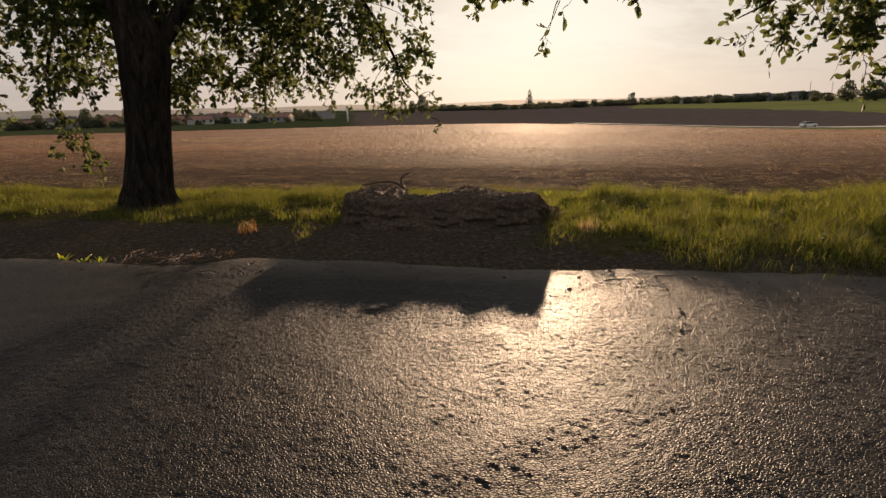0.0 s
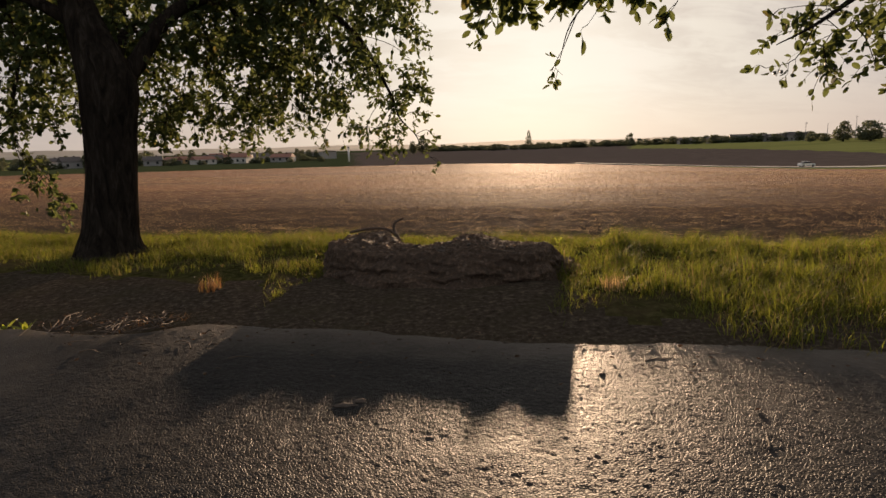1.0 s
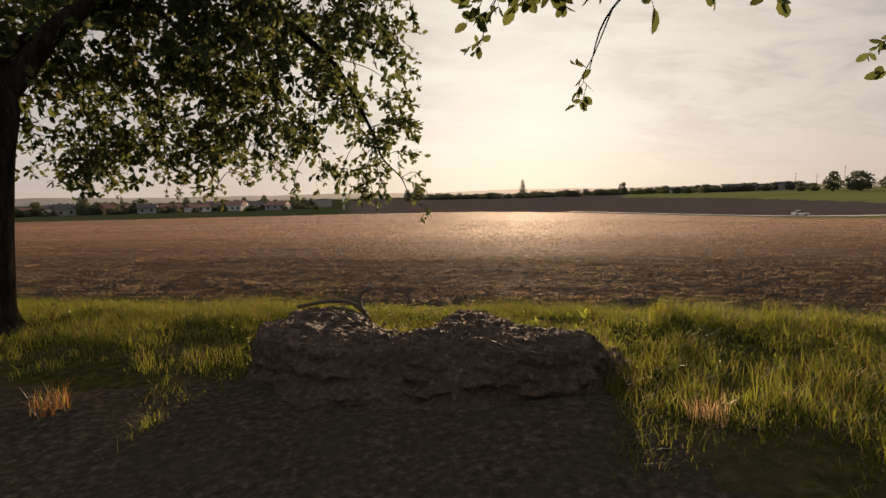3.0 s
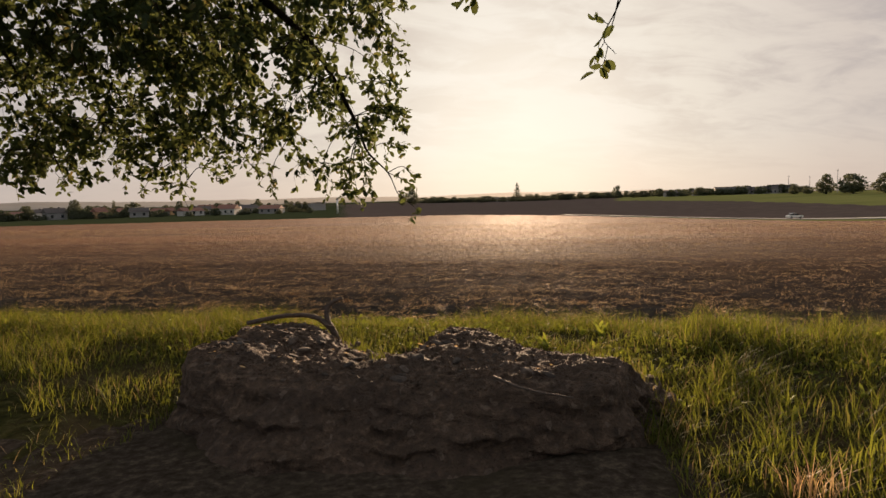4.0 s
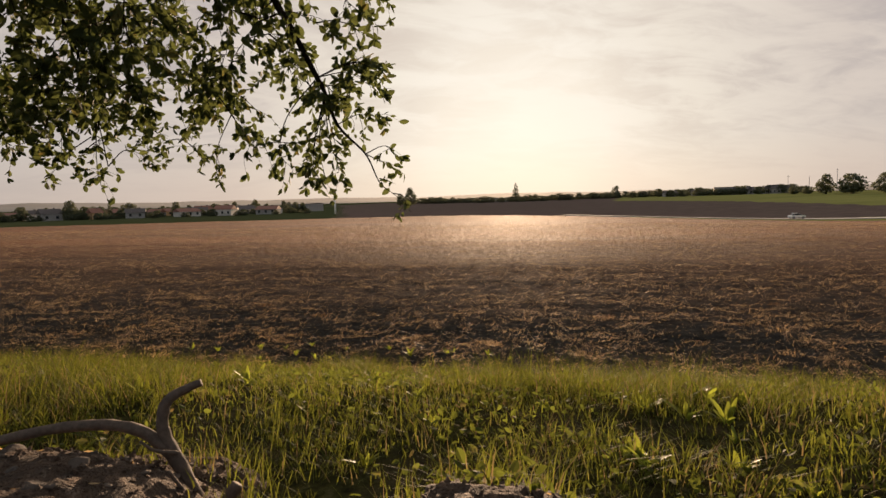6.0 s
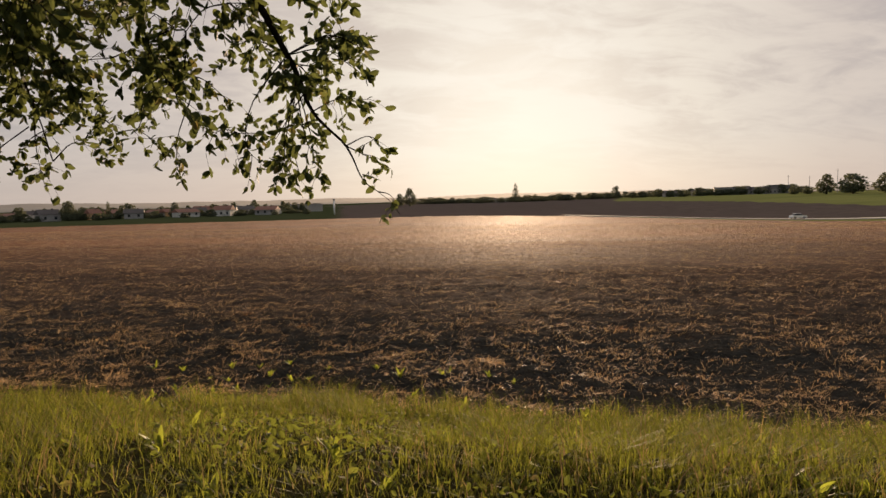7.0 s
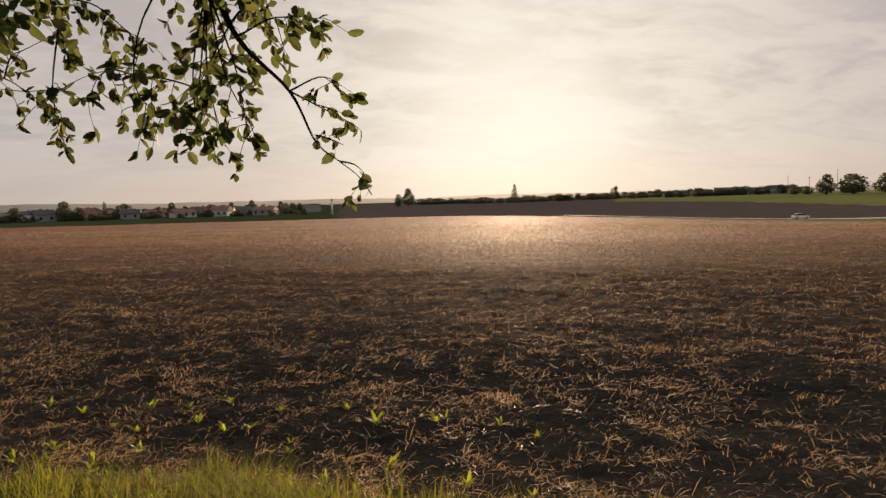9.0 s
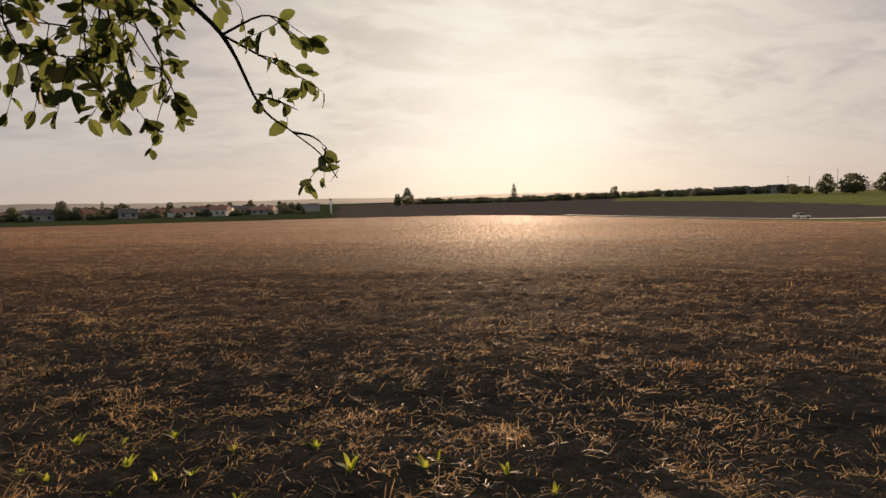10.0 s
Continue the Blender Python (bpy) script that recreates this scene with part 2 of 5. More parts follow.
M = {
    "asphalt": material("asphalt", asphalt),
    "soil": material("field_soil", soil),
    "turf": material("turf", turf),
    "crop": material("dark_crop", crop_field),
    "dirt": material("bare_dirt", dirt),
    "meadow": material("meadow", meadow),
    "dark_soil_and_haze": material("dark_soil_and_haze", dark_soil_and_haze),
    "mound": material("mound_earth", mound_earth),
    "bark": material("bark", bark),
    "leaf": material("tree_leaf", leafy((0.042, 0.062, 0.026), (0.125, 0.150, 0.042), 0.04, 0.44, (0.22, 0.13, 0.04), 0.62, 0.16)),
    "grass": material("grass_blade", leafy((0.055, 0.076, 0.016), (0.225, 0.240, 0.030), 0.16, 0.52, (0.24, 0.165, 0.075), 0.65, 0.12)),
    "herb": material("herb_leaf", leafy((0.050, 0.070, 0.018), (0.175, 0.20, 0.030), 0.10, 0.48, (0.16, 0.11, 0.05), 0.65, 0.12)),
    "dock": material("dock_leaf", leafy((0.08, 0.115, 0.020), (0.35, 0.39, 0.045), 0.0, 0.56)),
    "straw": material("straw", leafy((0.62, 0.43, 0.22), (0.74, 0.49, 0.21), 0.25, 0.48, (0.34, 0.21, 0.12), 0.5, 0.3)),
    "litter": material("brown_leaf", leafy((0.11, 0.065, 0.038), (0.10, 0.055, 0.03), 0.3, 0.3, (0.05, 0.035, 0.025))),
    "rust": material("dry_weed", leafy((0.20, 0.10, 0.040), (0.30, 0.14, 0.045), 0.25, 0.45)),
    # leaf green paled towards grey: the haze of distance is in the colour
    "far_leaf": material("hazed_far_foliage", leafy((0.095, 0.110, 0.072), (0.14, 0.15, 0.085), 0.1, 0.4, (0.10, 0.09, 0.06), 0.8, 0.05)),
    "stone": material("stone", plain((0.088, 0.064, 0.046), 0.85, 0.4, 40.0, 0.8, 0.008)),
    "twig": material("dry_twig", plain((0.085, 0.060, 0.042), 0.8, 0.4, 60.0, 0.6, 0.004)),
    "clod": material("earth_clod", plain((0.06, 0.045, 0.034), 0.9, 0.4, 40.0, 0.8, 0.01)),
    "fruit": material("plum_skin", plain((0.045, 0.040, 0.028), 0.4, 0.3, 20.0, 0.1, 0.002)),
    "plaster": material("plaster_white", plain((0.62, 0.58, 0.52), 0.85, 0.1, 0.8)),
    "plaster_ochre": material("plaster_ochre", plain((0.52, 0.33, 0.16), 0.85, 0.1, 0.8)),
    "plaster_grey": material("plaster_grey", plain((0.33, 0.31, 0.29), 0.85, 0.1, 0.8)),
    "roof_red": material("roof_tile_red", plain((0.24, 0.11, 0.075), 0.8, 0.2, 2.0)),
    "roof_dark": material("roof_tile_dark", plain((0.09, 0.075, 0.07), 0.8, 0.2, 2.0)),
    "glass": material("dark_glass", plain((0.03, 0.035, 0.04), 0.08, 0.1, 1.0, 0.0)),
    "white_metal": material("white_metal", plain((0.78, 0.77, 0.74), 0.35, 0.04, 3.0, 0.02)),
    "grey_metal": material("grey_metal", plain((0.22, 0.22, 0.22), 0.5, 0.1, 3.0, 0.05, 0.01, Metallic=0.6)),
    "rubber": material("rubber", plain((0.025, 0.025, 0.026), 0.8, 0.2, 20.0)),
    "lamp_red": material("lamp_red", plain((0.35, 0.02, 0.015), 0.25, 0.1, 4.0, 0.0)),
    # neutral grey: the hills' haziness is only this colour
    "far_hill": material("far_hill", plain((0.16, 0.16, 0.15), 0.95, 0.15, 0.01, 0.0)),
}

# ---------------------------------------------------------------- mesh tools
rng = np.random.default_rng(7)


def mesh(name, verts, faces, mats, smooth=False, index=None):
    me = bpy.data.meshes.new(name)
    me.from_pydata([tuple(v) for v in verts], [], [tuple(f) for f in faces])
    for m in (mats if isinstance(mats, (list, tuple)) else [mats]):
        me.materials.append(M[m])
    if index is not None:
        me.polygons.foreach_set("material_index", np.asarray(index, dtype=np.int32))
    if smooth:
        me.polygons.foreach_set("use_smooth", np.ones(len(me.polygons), dtype=bool))
    me.update()
    return me


def from_bm(name, bm, mat, smooth=False):
    me = bpy.data.meshes.new(name)
    bm.to_mesh(me)
    bm.free()
    me.materials.append(M[mat])
    if smooth:
        me.polygons.foreach_set("use_smooth", np.ones(len(me.polygons), dtype=bool))
    return me


def part(name, me, parent, label=""):
    ob = new(name, me)
    ob.parent = parent
    if label:
        tagged(ob, label)
    return ob


def thing(name, label, category, at=(0, 0, 0), turn=0.0, group="", kind=""):
    ob = new(name)
    ob.empty_display_size = 0.1
    ob.matrix_world = pose(*at, 0, 0, turn)
    return tagged(ob, label, category, group, kind)


class Soup:
    """Verts and faces gathered from many small pieces."""

    def __init__(self):
        self.v, self.f, self.n = [], [], 0

    def put(self, verts, faces):
        verts = np.asarray(verts, dtype=float).reshape(-1, 3)
        self.v.append(verts)
        self.f.extend([tuple(i + self.n for i in f) for f in faces])
        self.n += len(verts)

    def many(self, verts, faces):
        """verts: (pieces, points, 3); faces: one piece's faces."""
        k, m, _ = verts.shape
        self.v.append(verts.reshape(-1, 3))
        base = self.n + np.arange(k) * m
        for f in faces:
            self.f.extend(map(tuple, (base[:, None] + np.array(f)[None, :]).tolist()))
        self.n += k * m

    def mesh(self, name, mats, smooth=False):
        return mesh(name, np.concatenate(self.v), self.f, mats, smooth)


def unit(a):
    return a / np.maximum(np.linalg.norm(a, axis=-1, keepdims=True), 1e-9)


def tube(soup, pts, radii, sides=6, rough=0.0, cap=True):
    """A tapering tube along points."""
    pts = np.asarray(pts, float)
    radii = np.asarray(radii, float)
    tang = unit(np.gradient(pts, axis=0))
    ref = np.array([0.0, 0.0, 1.0]) if abs(tang[0][2]) < 0.8 else np.array([1.0, 0.0, 0.0])
    side = unit(np.cross(tang, ref))
    over = np.cross(side, tang)
    a = np.linspace(0, 2 * math.pi, sides, endpoint=False)
    ring = side[:, None, :] * np.cos(a)[None, :, None] + over[:, None, :] * np.sin(a)[None, :, None]
    r = radii[:, None, None] * (1 + rough * rng.uniform(-1, 1, (len(pts), sides, 1)))
    v = (pts[:, None, :] + ring * r).reshape(-1, 3)
    f = []
    for i in range(len(pts) - 1):
        for j in range(sides):
            k = (j + 1) % sides
            f.append((i * sides + j, i * sides + k, (i + 1) * sides + k, (i + 1) * sides + j))
    if cap:
        f.append(tuple(range((len(pts) - 1) * sides, len(pts) * sides)))
        f.append(tuple(range(sides))[::-1])
    soup.put(v, f)


def curve(points, steps=6):
    """Points on a smooth line through the given ones."""
    p = np.asarray(points, float)
    q = np.vstack([2 * p[0] - p[1], p, 2 * p[-1] - p[-2]])
    out = []
    for i in range(1, len(q) - 2):
        for t in np.linspace(0, 1, steps, endpoint=False):
            a, b, c, d = q[i - 1], q[i], q[i + 1], q[i + 2]
            out.append(0.5 * (2 * b + (c - a) * t + (2 * a - 5 * b + 4 * c - d) * t * t + (3 * b - a - 3 * c + d) * t ** 3))
    out.append(p[-1])
    return np.array(out)


def smooth_step(a, b, x):
    t = np.clip((np.asarray(x, float) - a) / (b - a), 0, 1)
    return t * t * (3 - 2 * t)


def fnoise(x, y, scale, seed=0.0):
    """Cheap value noise on arrays."""
    x, y = np.asarray(x, float) * scale + seed * 17.3, np.asarray(y, float) * scale - seed * 9.7
    xi, yi = np.floor(x), np.floor(y)
    fx, fy = x - xi, y - yi
    fx, fy = fx * fx * (3 - 2 * fx), fy * fy * (3 - 2 * fy)

    def h(a, b):
        s = np.sin(a * 127.1 + b * 311.7 + seed * 74.7) * 43758.5453
        return s - np.floor(s)
    return (h(xi, yi) * (1 - fx) + h(xi + 1, yi) * fx) * (1 - fy) + (h(xi, yi + 1) * (1 - fx) + h(xi + 1, yi + 1) * fx) * fy


# ---------------------------------------------------------------- the lie of the land
ROAD_TURN = radians(-18.8)                 # the road and the field's edge run this way
CU, SU = math.cos(ROAD_TURN), math.sin(ROAD_TURN)
ROAD_EDGE, FIELD_EDGE = 4.47, 10.72        # metres across from the origin


def along(x, y):
    return x * CU + y * SU


def across(x, y):
    return -x * SU + y * CU


def place(u, v):
    return u * CU - v * SU, u * SU + v * CU


def land(x, y, fine=True):
    """Height of the ground."""
    x, y = np.asarray(x, float), np.asarray(y, float)
    v, u = across(x, y), along(x, y)
    z = 0.04 * smooth_step(4.4, 5.2, v) - 1.00 * smooth_step(7.5, 12.0, v)
    z = z - 0.033 * (np.clip(v, 11.5, 30) - 11.5) - 0.0185 * (np.clip(v, 30, 120) - 30)
    r = np.hypot(x, y)
    z = z - 3.8 * smooth_step(15, 140, x) * smooth_step(30, 150, v) * (1 - smooth_step(200, 430, r))
    z = z + 1.0 * smooth_step(200, 700, r) + 2.4 * smooth_step(100, 350, x) * smooth_step(200, 520, r)
    z = z - 1.5 * smooth_step(170, 310, y) * smooth_step(25, -25, x)        # the village lies in a slight dip
    z = z - 0.05 * (1 - smooth_step(4.2, 4.55, v))
    if fine:
        verge = smooth_step(4.75, 5.3, v) * (1 - smooth_step(11.2, 11.8, v))
        z = z + verge * (0.09 * (fnoise(x, y, 0.9, 1) - 0.5) + 0.05 * (fnoise(x, y, 3.1, 2) - 0.5))
        field = smooth_step(11.2, 11.9, v) * (1 - smooth_step(60, 90, v))
        clods = 0.03 * (fnoise(u * 0.35, v, 1.3, 3) - 0.5) + 0.028 * (fnoise(u * 0.7, v, 3.7, 4) - 0.5) + 0.034 * (fnoise(u * 0.9, v, 8.5, 5) - 0.5) + 0.05 * (fnoise(u, v, 15.0, 6) - 0.5)
        z = z + field * clods
    return z


def far_edge(x):
    """Where the ploughed field ends, far off."""
    x = np.asarray(x, float)
    return 162 - 0.12 * np.maximum(x, 0)


def lines(*spans):
    """Grid lines: (from, to, step) one after another."""
    out = []
    for a, b, s in spans:
        out.extend(np.arange(a, b - 1e-6, s))
    return np.array(out)


def ground():
    # square to the road: u along, v across
    far = np.concatenate([np.array([-4500, -3000, -2000, -1300, -900, -650, -480, -380]), lines((-330, -30, 6.0))])
    us = np.concatenate([far, lines((-30, -14, 0.4), (-14, 11, 0.07), (11, 24, 0.4)), -far[::-1]])
    vs = np.concatenate([np.array([-4500, -2500, -1200, -600, -300, -150, -80, -40, -20, -8, 0]),
                         lines((3, 4.5, 0.5), (4.5, 11, 0.13), (11, 17, 0.055), (17, 26, 0.10), (26, 44, 0.3), (44, 90, 1.2), (90, 260, 2.5), (260, 420, 8), (420, 700, 30)),
                         np.array([700, 850, 1100, 1500, 2200, 3200, 4600])])
    uu, vv = np.meshgrid(us, vs)
    x, y = place(uu, vv)
    z = land(x, y)
    nu, nv = len(us), len(vs)
    idx = np.arange(nu * nv).reshape(nv, nu)
    faces = np.stack([idx[:-1, :-1], idx[:-1, 1:], idx[1:, 1:], idx[1:, :-1]], -1).reshape(-1, 4)
    cu, cv = (uu[:-1, :-1] + uu[1:, 1:]) / 2, (vv[:-1, :-1] + vv[1:, 1:]) / 2
    cx, cy = place(cu, cv)
    edge = FIELD_EDGE + 0.7 * (fnoise(cu, cv, 0.7, 8) - 0.5) + 0.35 * (fnoise(cu, cv, 3.0, 9) - 0.5)
    kind = np.where(cv < edge, 1, 0)
    r = np.hypot(cx, cy)
    edge = far_edge(cx)
    kind = np.where((cy > edge) & (cx < 30), np.where(r < 330, 4, 2), kind)
    az = np.degrees(np.arctan2(cx - 0.7, cy - 4.6))
    kind = np.where((cy > edge) & (az > -30) & (az < 24), 4, kind)
    # towards the sun, brown replaces the crop's green to imitate orange-brown haze
    kind = np.where((cy > edge) & (az > -2) & (az < 24), 3, kind)
    kind = np.where((cy > edge - 7 * smooth_step(45, 130, cx)) & (cx >= 58), np.where(az >= 25, 2, 3), kind)
    kind = np.where((cy > edge + 14) & (cx >= 58), 3, kind)
    kind = np.where((cy > edge + 75 + 8 * np.maximum(44 - az, 0)) & (az >= 24), 2, kind)
    bare = 4.95 + 0.62 * smooth_step(-2.3, -2.9, cu) + 1.2 * smooth_step(1.45, 1.05, np.abs(cu + 1.33)) + 0.5 * (fnoise(cu, cv, 1.6, 17) - 0.5) + 0.3 * (fnoise(cu, cv, 5.0, 18) - 0.5)
    kind = np.where((cv > 4) & (cv < bare), 5, kind)
    kind = np.where(r > 900, 4, kind)
    kind = np.where(cv < -30, 2, kind)
    ob = new("ground", mesh("ground", np.stack([x, y, z], -1).reshape(-1, 3), faces.tolist(), ["soil", "turf", "meadow", "dark_soil_and_haze", "crop", "dirt"], True, kind.reshape(-1)))
    tagged(ob, "ploughed brown field behind a grassy verge under evening sun", "ground", kind="structure")


def road():
    """Old asphalt with a ragged edge, its surface a little uneven."""
    us = lines((-60, -10, 2.0), (-10, -3.4, 0.1), (-3.4, 2.4, 0.0105), (2.4, 9, 0.1), (9, 60, 2.0))
    ts = np.concatenate([lines((0, 3.4, 0.0105), (3.4, 6.0, 0.1)), [7.5, 9.2, 11.0]]) / 11.0
    ragged = ROAD_EDGE + 0.14 * (fnoise(us, us * 0, 1.3, 11) - 0.5) + 0.07 * (fnoise(us, us * 0, 6.0, 12) - 0.5)
    ragged = ragged + 0.10 * smooth_step(0.2, 1.4, us) - 0.10 * smooth_step(1.8, 2.8, us) - 0.24 * smooth_step(-2.6, -3.1, us)
    v = ragged[None, :] - ts[:, None] * 11.0
    u = np.repeat(us[None, :], len(ts), 0)
    x, y = place(u, v)
    z = 0.008 * (fnoise(x, y, 1.7, 13) - 0.5) + 0.005 * (fnoise(x, y, 6.0, 14) - 0.5) - 0.02 * np.exp(-ts * 11 / 0.06)[:, None]
    # proud stones of the worn surface, where the camera passes
    near = smooth_step(-3.4, -2.8, u) * (1 - smooth_step(1.9, 2.4, u)) * (1 - smooth_step(2.9, 3.3, ragged[None, :] - v))
    z = z + near * (0.0035 * fnoise(x, y, 71, 81) ** 1.6 + 0.0025 * (fnoise(x, y, 95, 82) - 0.5) + 0.0012 * (fnoise(x, y, 23, 83) - 0.5))
    # two worn hollows with a ridge between them
    for cx, cy, rx, ry, deep in ((0.40, 2.14, 0.34, 0.14, 0.008), (0.42, 1.70, 0.42, 0.16, 0.011), (0.02, 1.86, 0.20, 0.08, 0.004)):
        a, b = (x - cx) * 0.90 + (y - cy) * 0.43, (y - cy) * 0.90 - (x - cx) * 0.43
        z = z - deep * np.exp(-((a / rx) ** 2 + (b / ry) ** 2) ** 1.5) * (0.8 + 0.4 * fnoise(x, y, 9, 84))
    top = np.stack([x, y, z], -1).reshape(-1, 3)
    n, m = len(us), len(ts)
    idx = np.arange(n * m).reshape(m, n)
    f = np.stack([idx[:-1, :-1], idx[1:, :-1], idx[1:, 1:], idx[:-1, 1:]], -1).reshape(-1, 4).tolist()
    skirt = np.stack([x[0], y[0] + 0.02, z[0] - 0.16], -1)
    f += [(n * m + i, int(idx[0, i]), int(idx[0, i + 1]), n * m + i + 1) for i in range(n - 1)]
    ob = new("road", mesh("road", np.vstack([top, skirt]), f, "asphalt", True))
    tagged(ob, "worn grey asphalt road with a ragged edge, glinting in low sun", "road", kind="structure")


ground()
road()

# ---------------------------------------------------------------- leaves and blades
def leaves(soup, at, way, length, width):
    """Oval leaves folded along the midrib: at (n,3), way (n,3) unit, length (n,), width (n,)."""
    n = len(at)
    rnd = unit(rng.normal(size=(n, 3)))
    side = unit(np.cross(way, rnd))
    nor = np.cross(side, way)
    L, W = length[:, None], width[:, None]
    fold = rng.uniform(0.05, 0.35, (n, 1))
    droop = rng.uniform(-0.05, 0.25, (n, 1))
    rows = [at]
    for sign in (1, -1):
        for t, w in ((0.18, 0.33), (0.52, 0.5), (0.84, 0.32)):
            rows.append(at + way * L * t + side * W * w * sign + nor * W * fold * w * 1.6 - nor * L * droop * t * t)
    rows.append(at + way * L - nor * L * droop)
    rows.append(at + way * L * 0.52 - nor * L * droop * 0.27)
    soup.many(np.stack(rows, 1), [(0, 1, 2, 8), (8, 2, 3, 7), (0, 8, 5, 4), (8, 7, 6, 5)])


def blades(soup, at, height, lean, width):
    """Grass blades: two bent segments and a tip."""
    n = len(at)
    a = rng.uniform(0, 2 * math.pi, n)
    d = np.stack([np.cos(a), np.sin(a), np.zeros(n)], -1)
    s = np.stack([-np.sin(a), np.cos(a), np.zeros(n)], -1) * width[:, None] * 0.5
    up = np.array([0, 0, 1.0])
    h, l = height[:, None], (height * lean)[:, None]
    m = at + up * h * 0.55 + d * l * 0.3
    t = at + up * h * 0.95 + d * l
    soup.many(np.stack([at - s, at + s, m + s * 0.8, m - s * 0.8, t], 1), [(0, 1, 2, 3), (3, 2, 4)])


# ---------------------------------------------------------------- the earth mound at the road's edge
MU, MV, MA, MB = -1.335, 6.45, 1.12, 0.70      # middle and half sizes of the mound's top, along and across the road


def mound_edge(a):
    """The outline's wobble."""
    return 1 + 0.05 * np.sin(3 * a + 0.7) + 0.03 * np.sin(7 * a + 2.1) + 0.015 * np.sin(13 * a)


def mound_height(x, y):
    """The mound's top over the road's level, and how far out from its middle a place lies (1: the rim)."""
    u, v = along(x, y), across(x, y)
    a = np.arctan2((v - MV) / MB, (u - MU) / MA)
    r = (np.abs((u - MU) / MA) ** 4.5 + np.abs((v - MV) / MB) ** 4.5) ** (1 / 4.5) / mound_edge(a)
    top = 0.312 - 0.03 * smooth_step(6.05, 5.75, v) - 0.012 * smooth_step(0.85, 1.0, r) - 0.025 * np.exp(-((u + 1.43) / 0.17) ** 2) * smooth_step(5.9, 6.3, v) - 0.15 * np.exp(-((u + 1.63) / 0.31) ** 4) * smooth_step(6.02, 6.36, v) - 0.17 * smooth_step(6.62, 7.05, v) \
        - 0.20 * smooth_step(0.0, 0.45, v - 6.46 + 0.62 * np.maximum(u + 1.05, 0)) * smooth_step(-1.05, -0.8, u) \
        + 0.008 * np.exp(-((u + 2.0) / 0.34) ** 2 - ((v - 6.45) / 0.35) ** 2) + 0.018 * np.exp(-((u + 1.0) / 0.36) ** 2 - ((v - 6.42) / 0.35) ** 2)
    top = top + 0.02 * smooth_step(-0.62, -0.32, u) * smooth_step(6.3, 5.9, v)
    top = top + 0.03 * (fnoise(u, v, 3.5, 21) - 0.5) + 0.030 * (fnoise(u, v, 6.5, 22) - 0.5) + 0.034 * np.abs(fnoise(u, v, 13.0, 23) - 0.5) + 0.016 * (fnoise(u, v, 27.0, 26) - 0.5) + 0.012 * (fnoise(u, v, 55.0, 30) - 0.5)
    return top, r


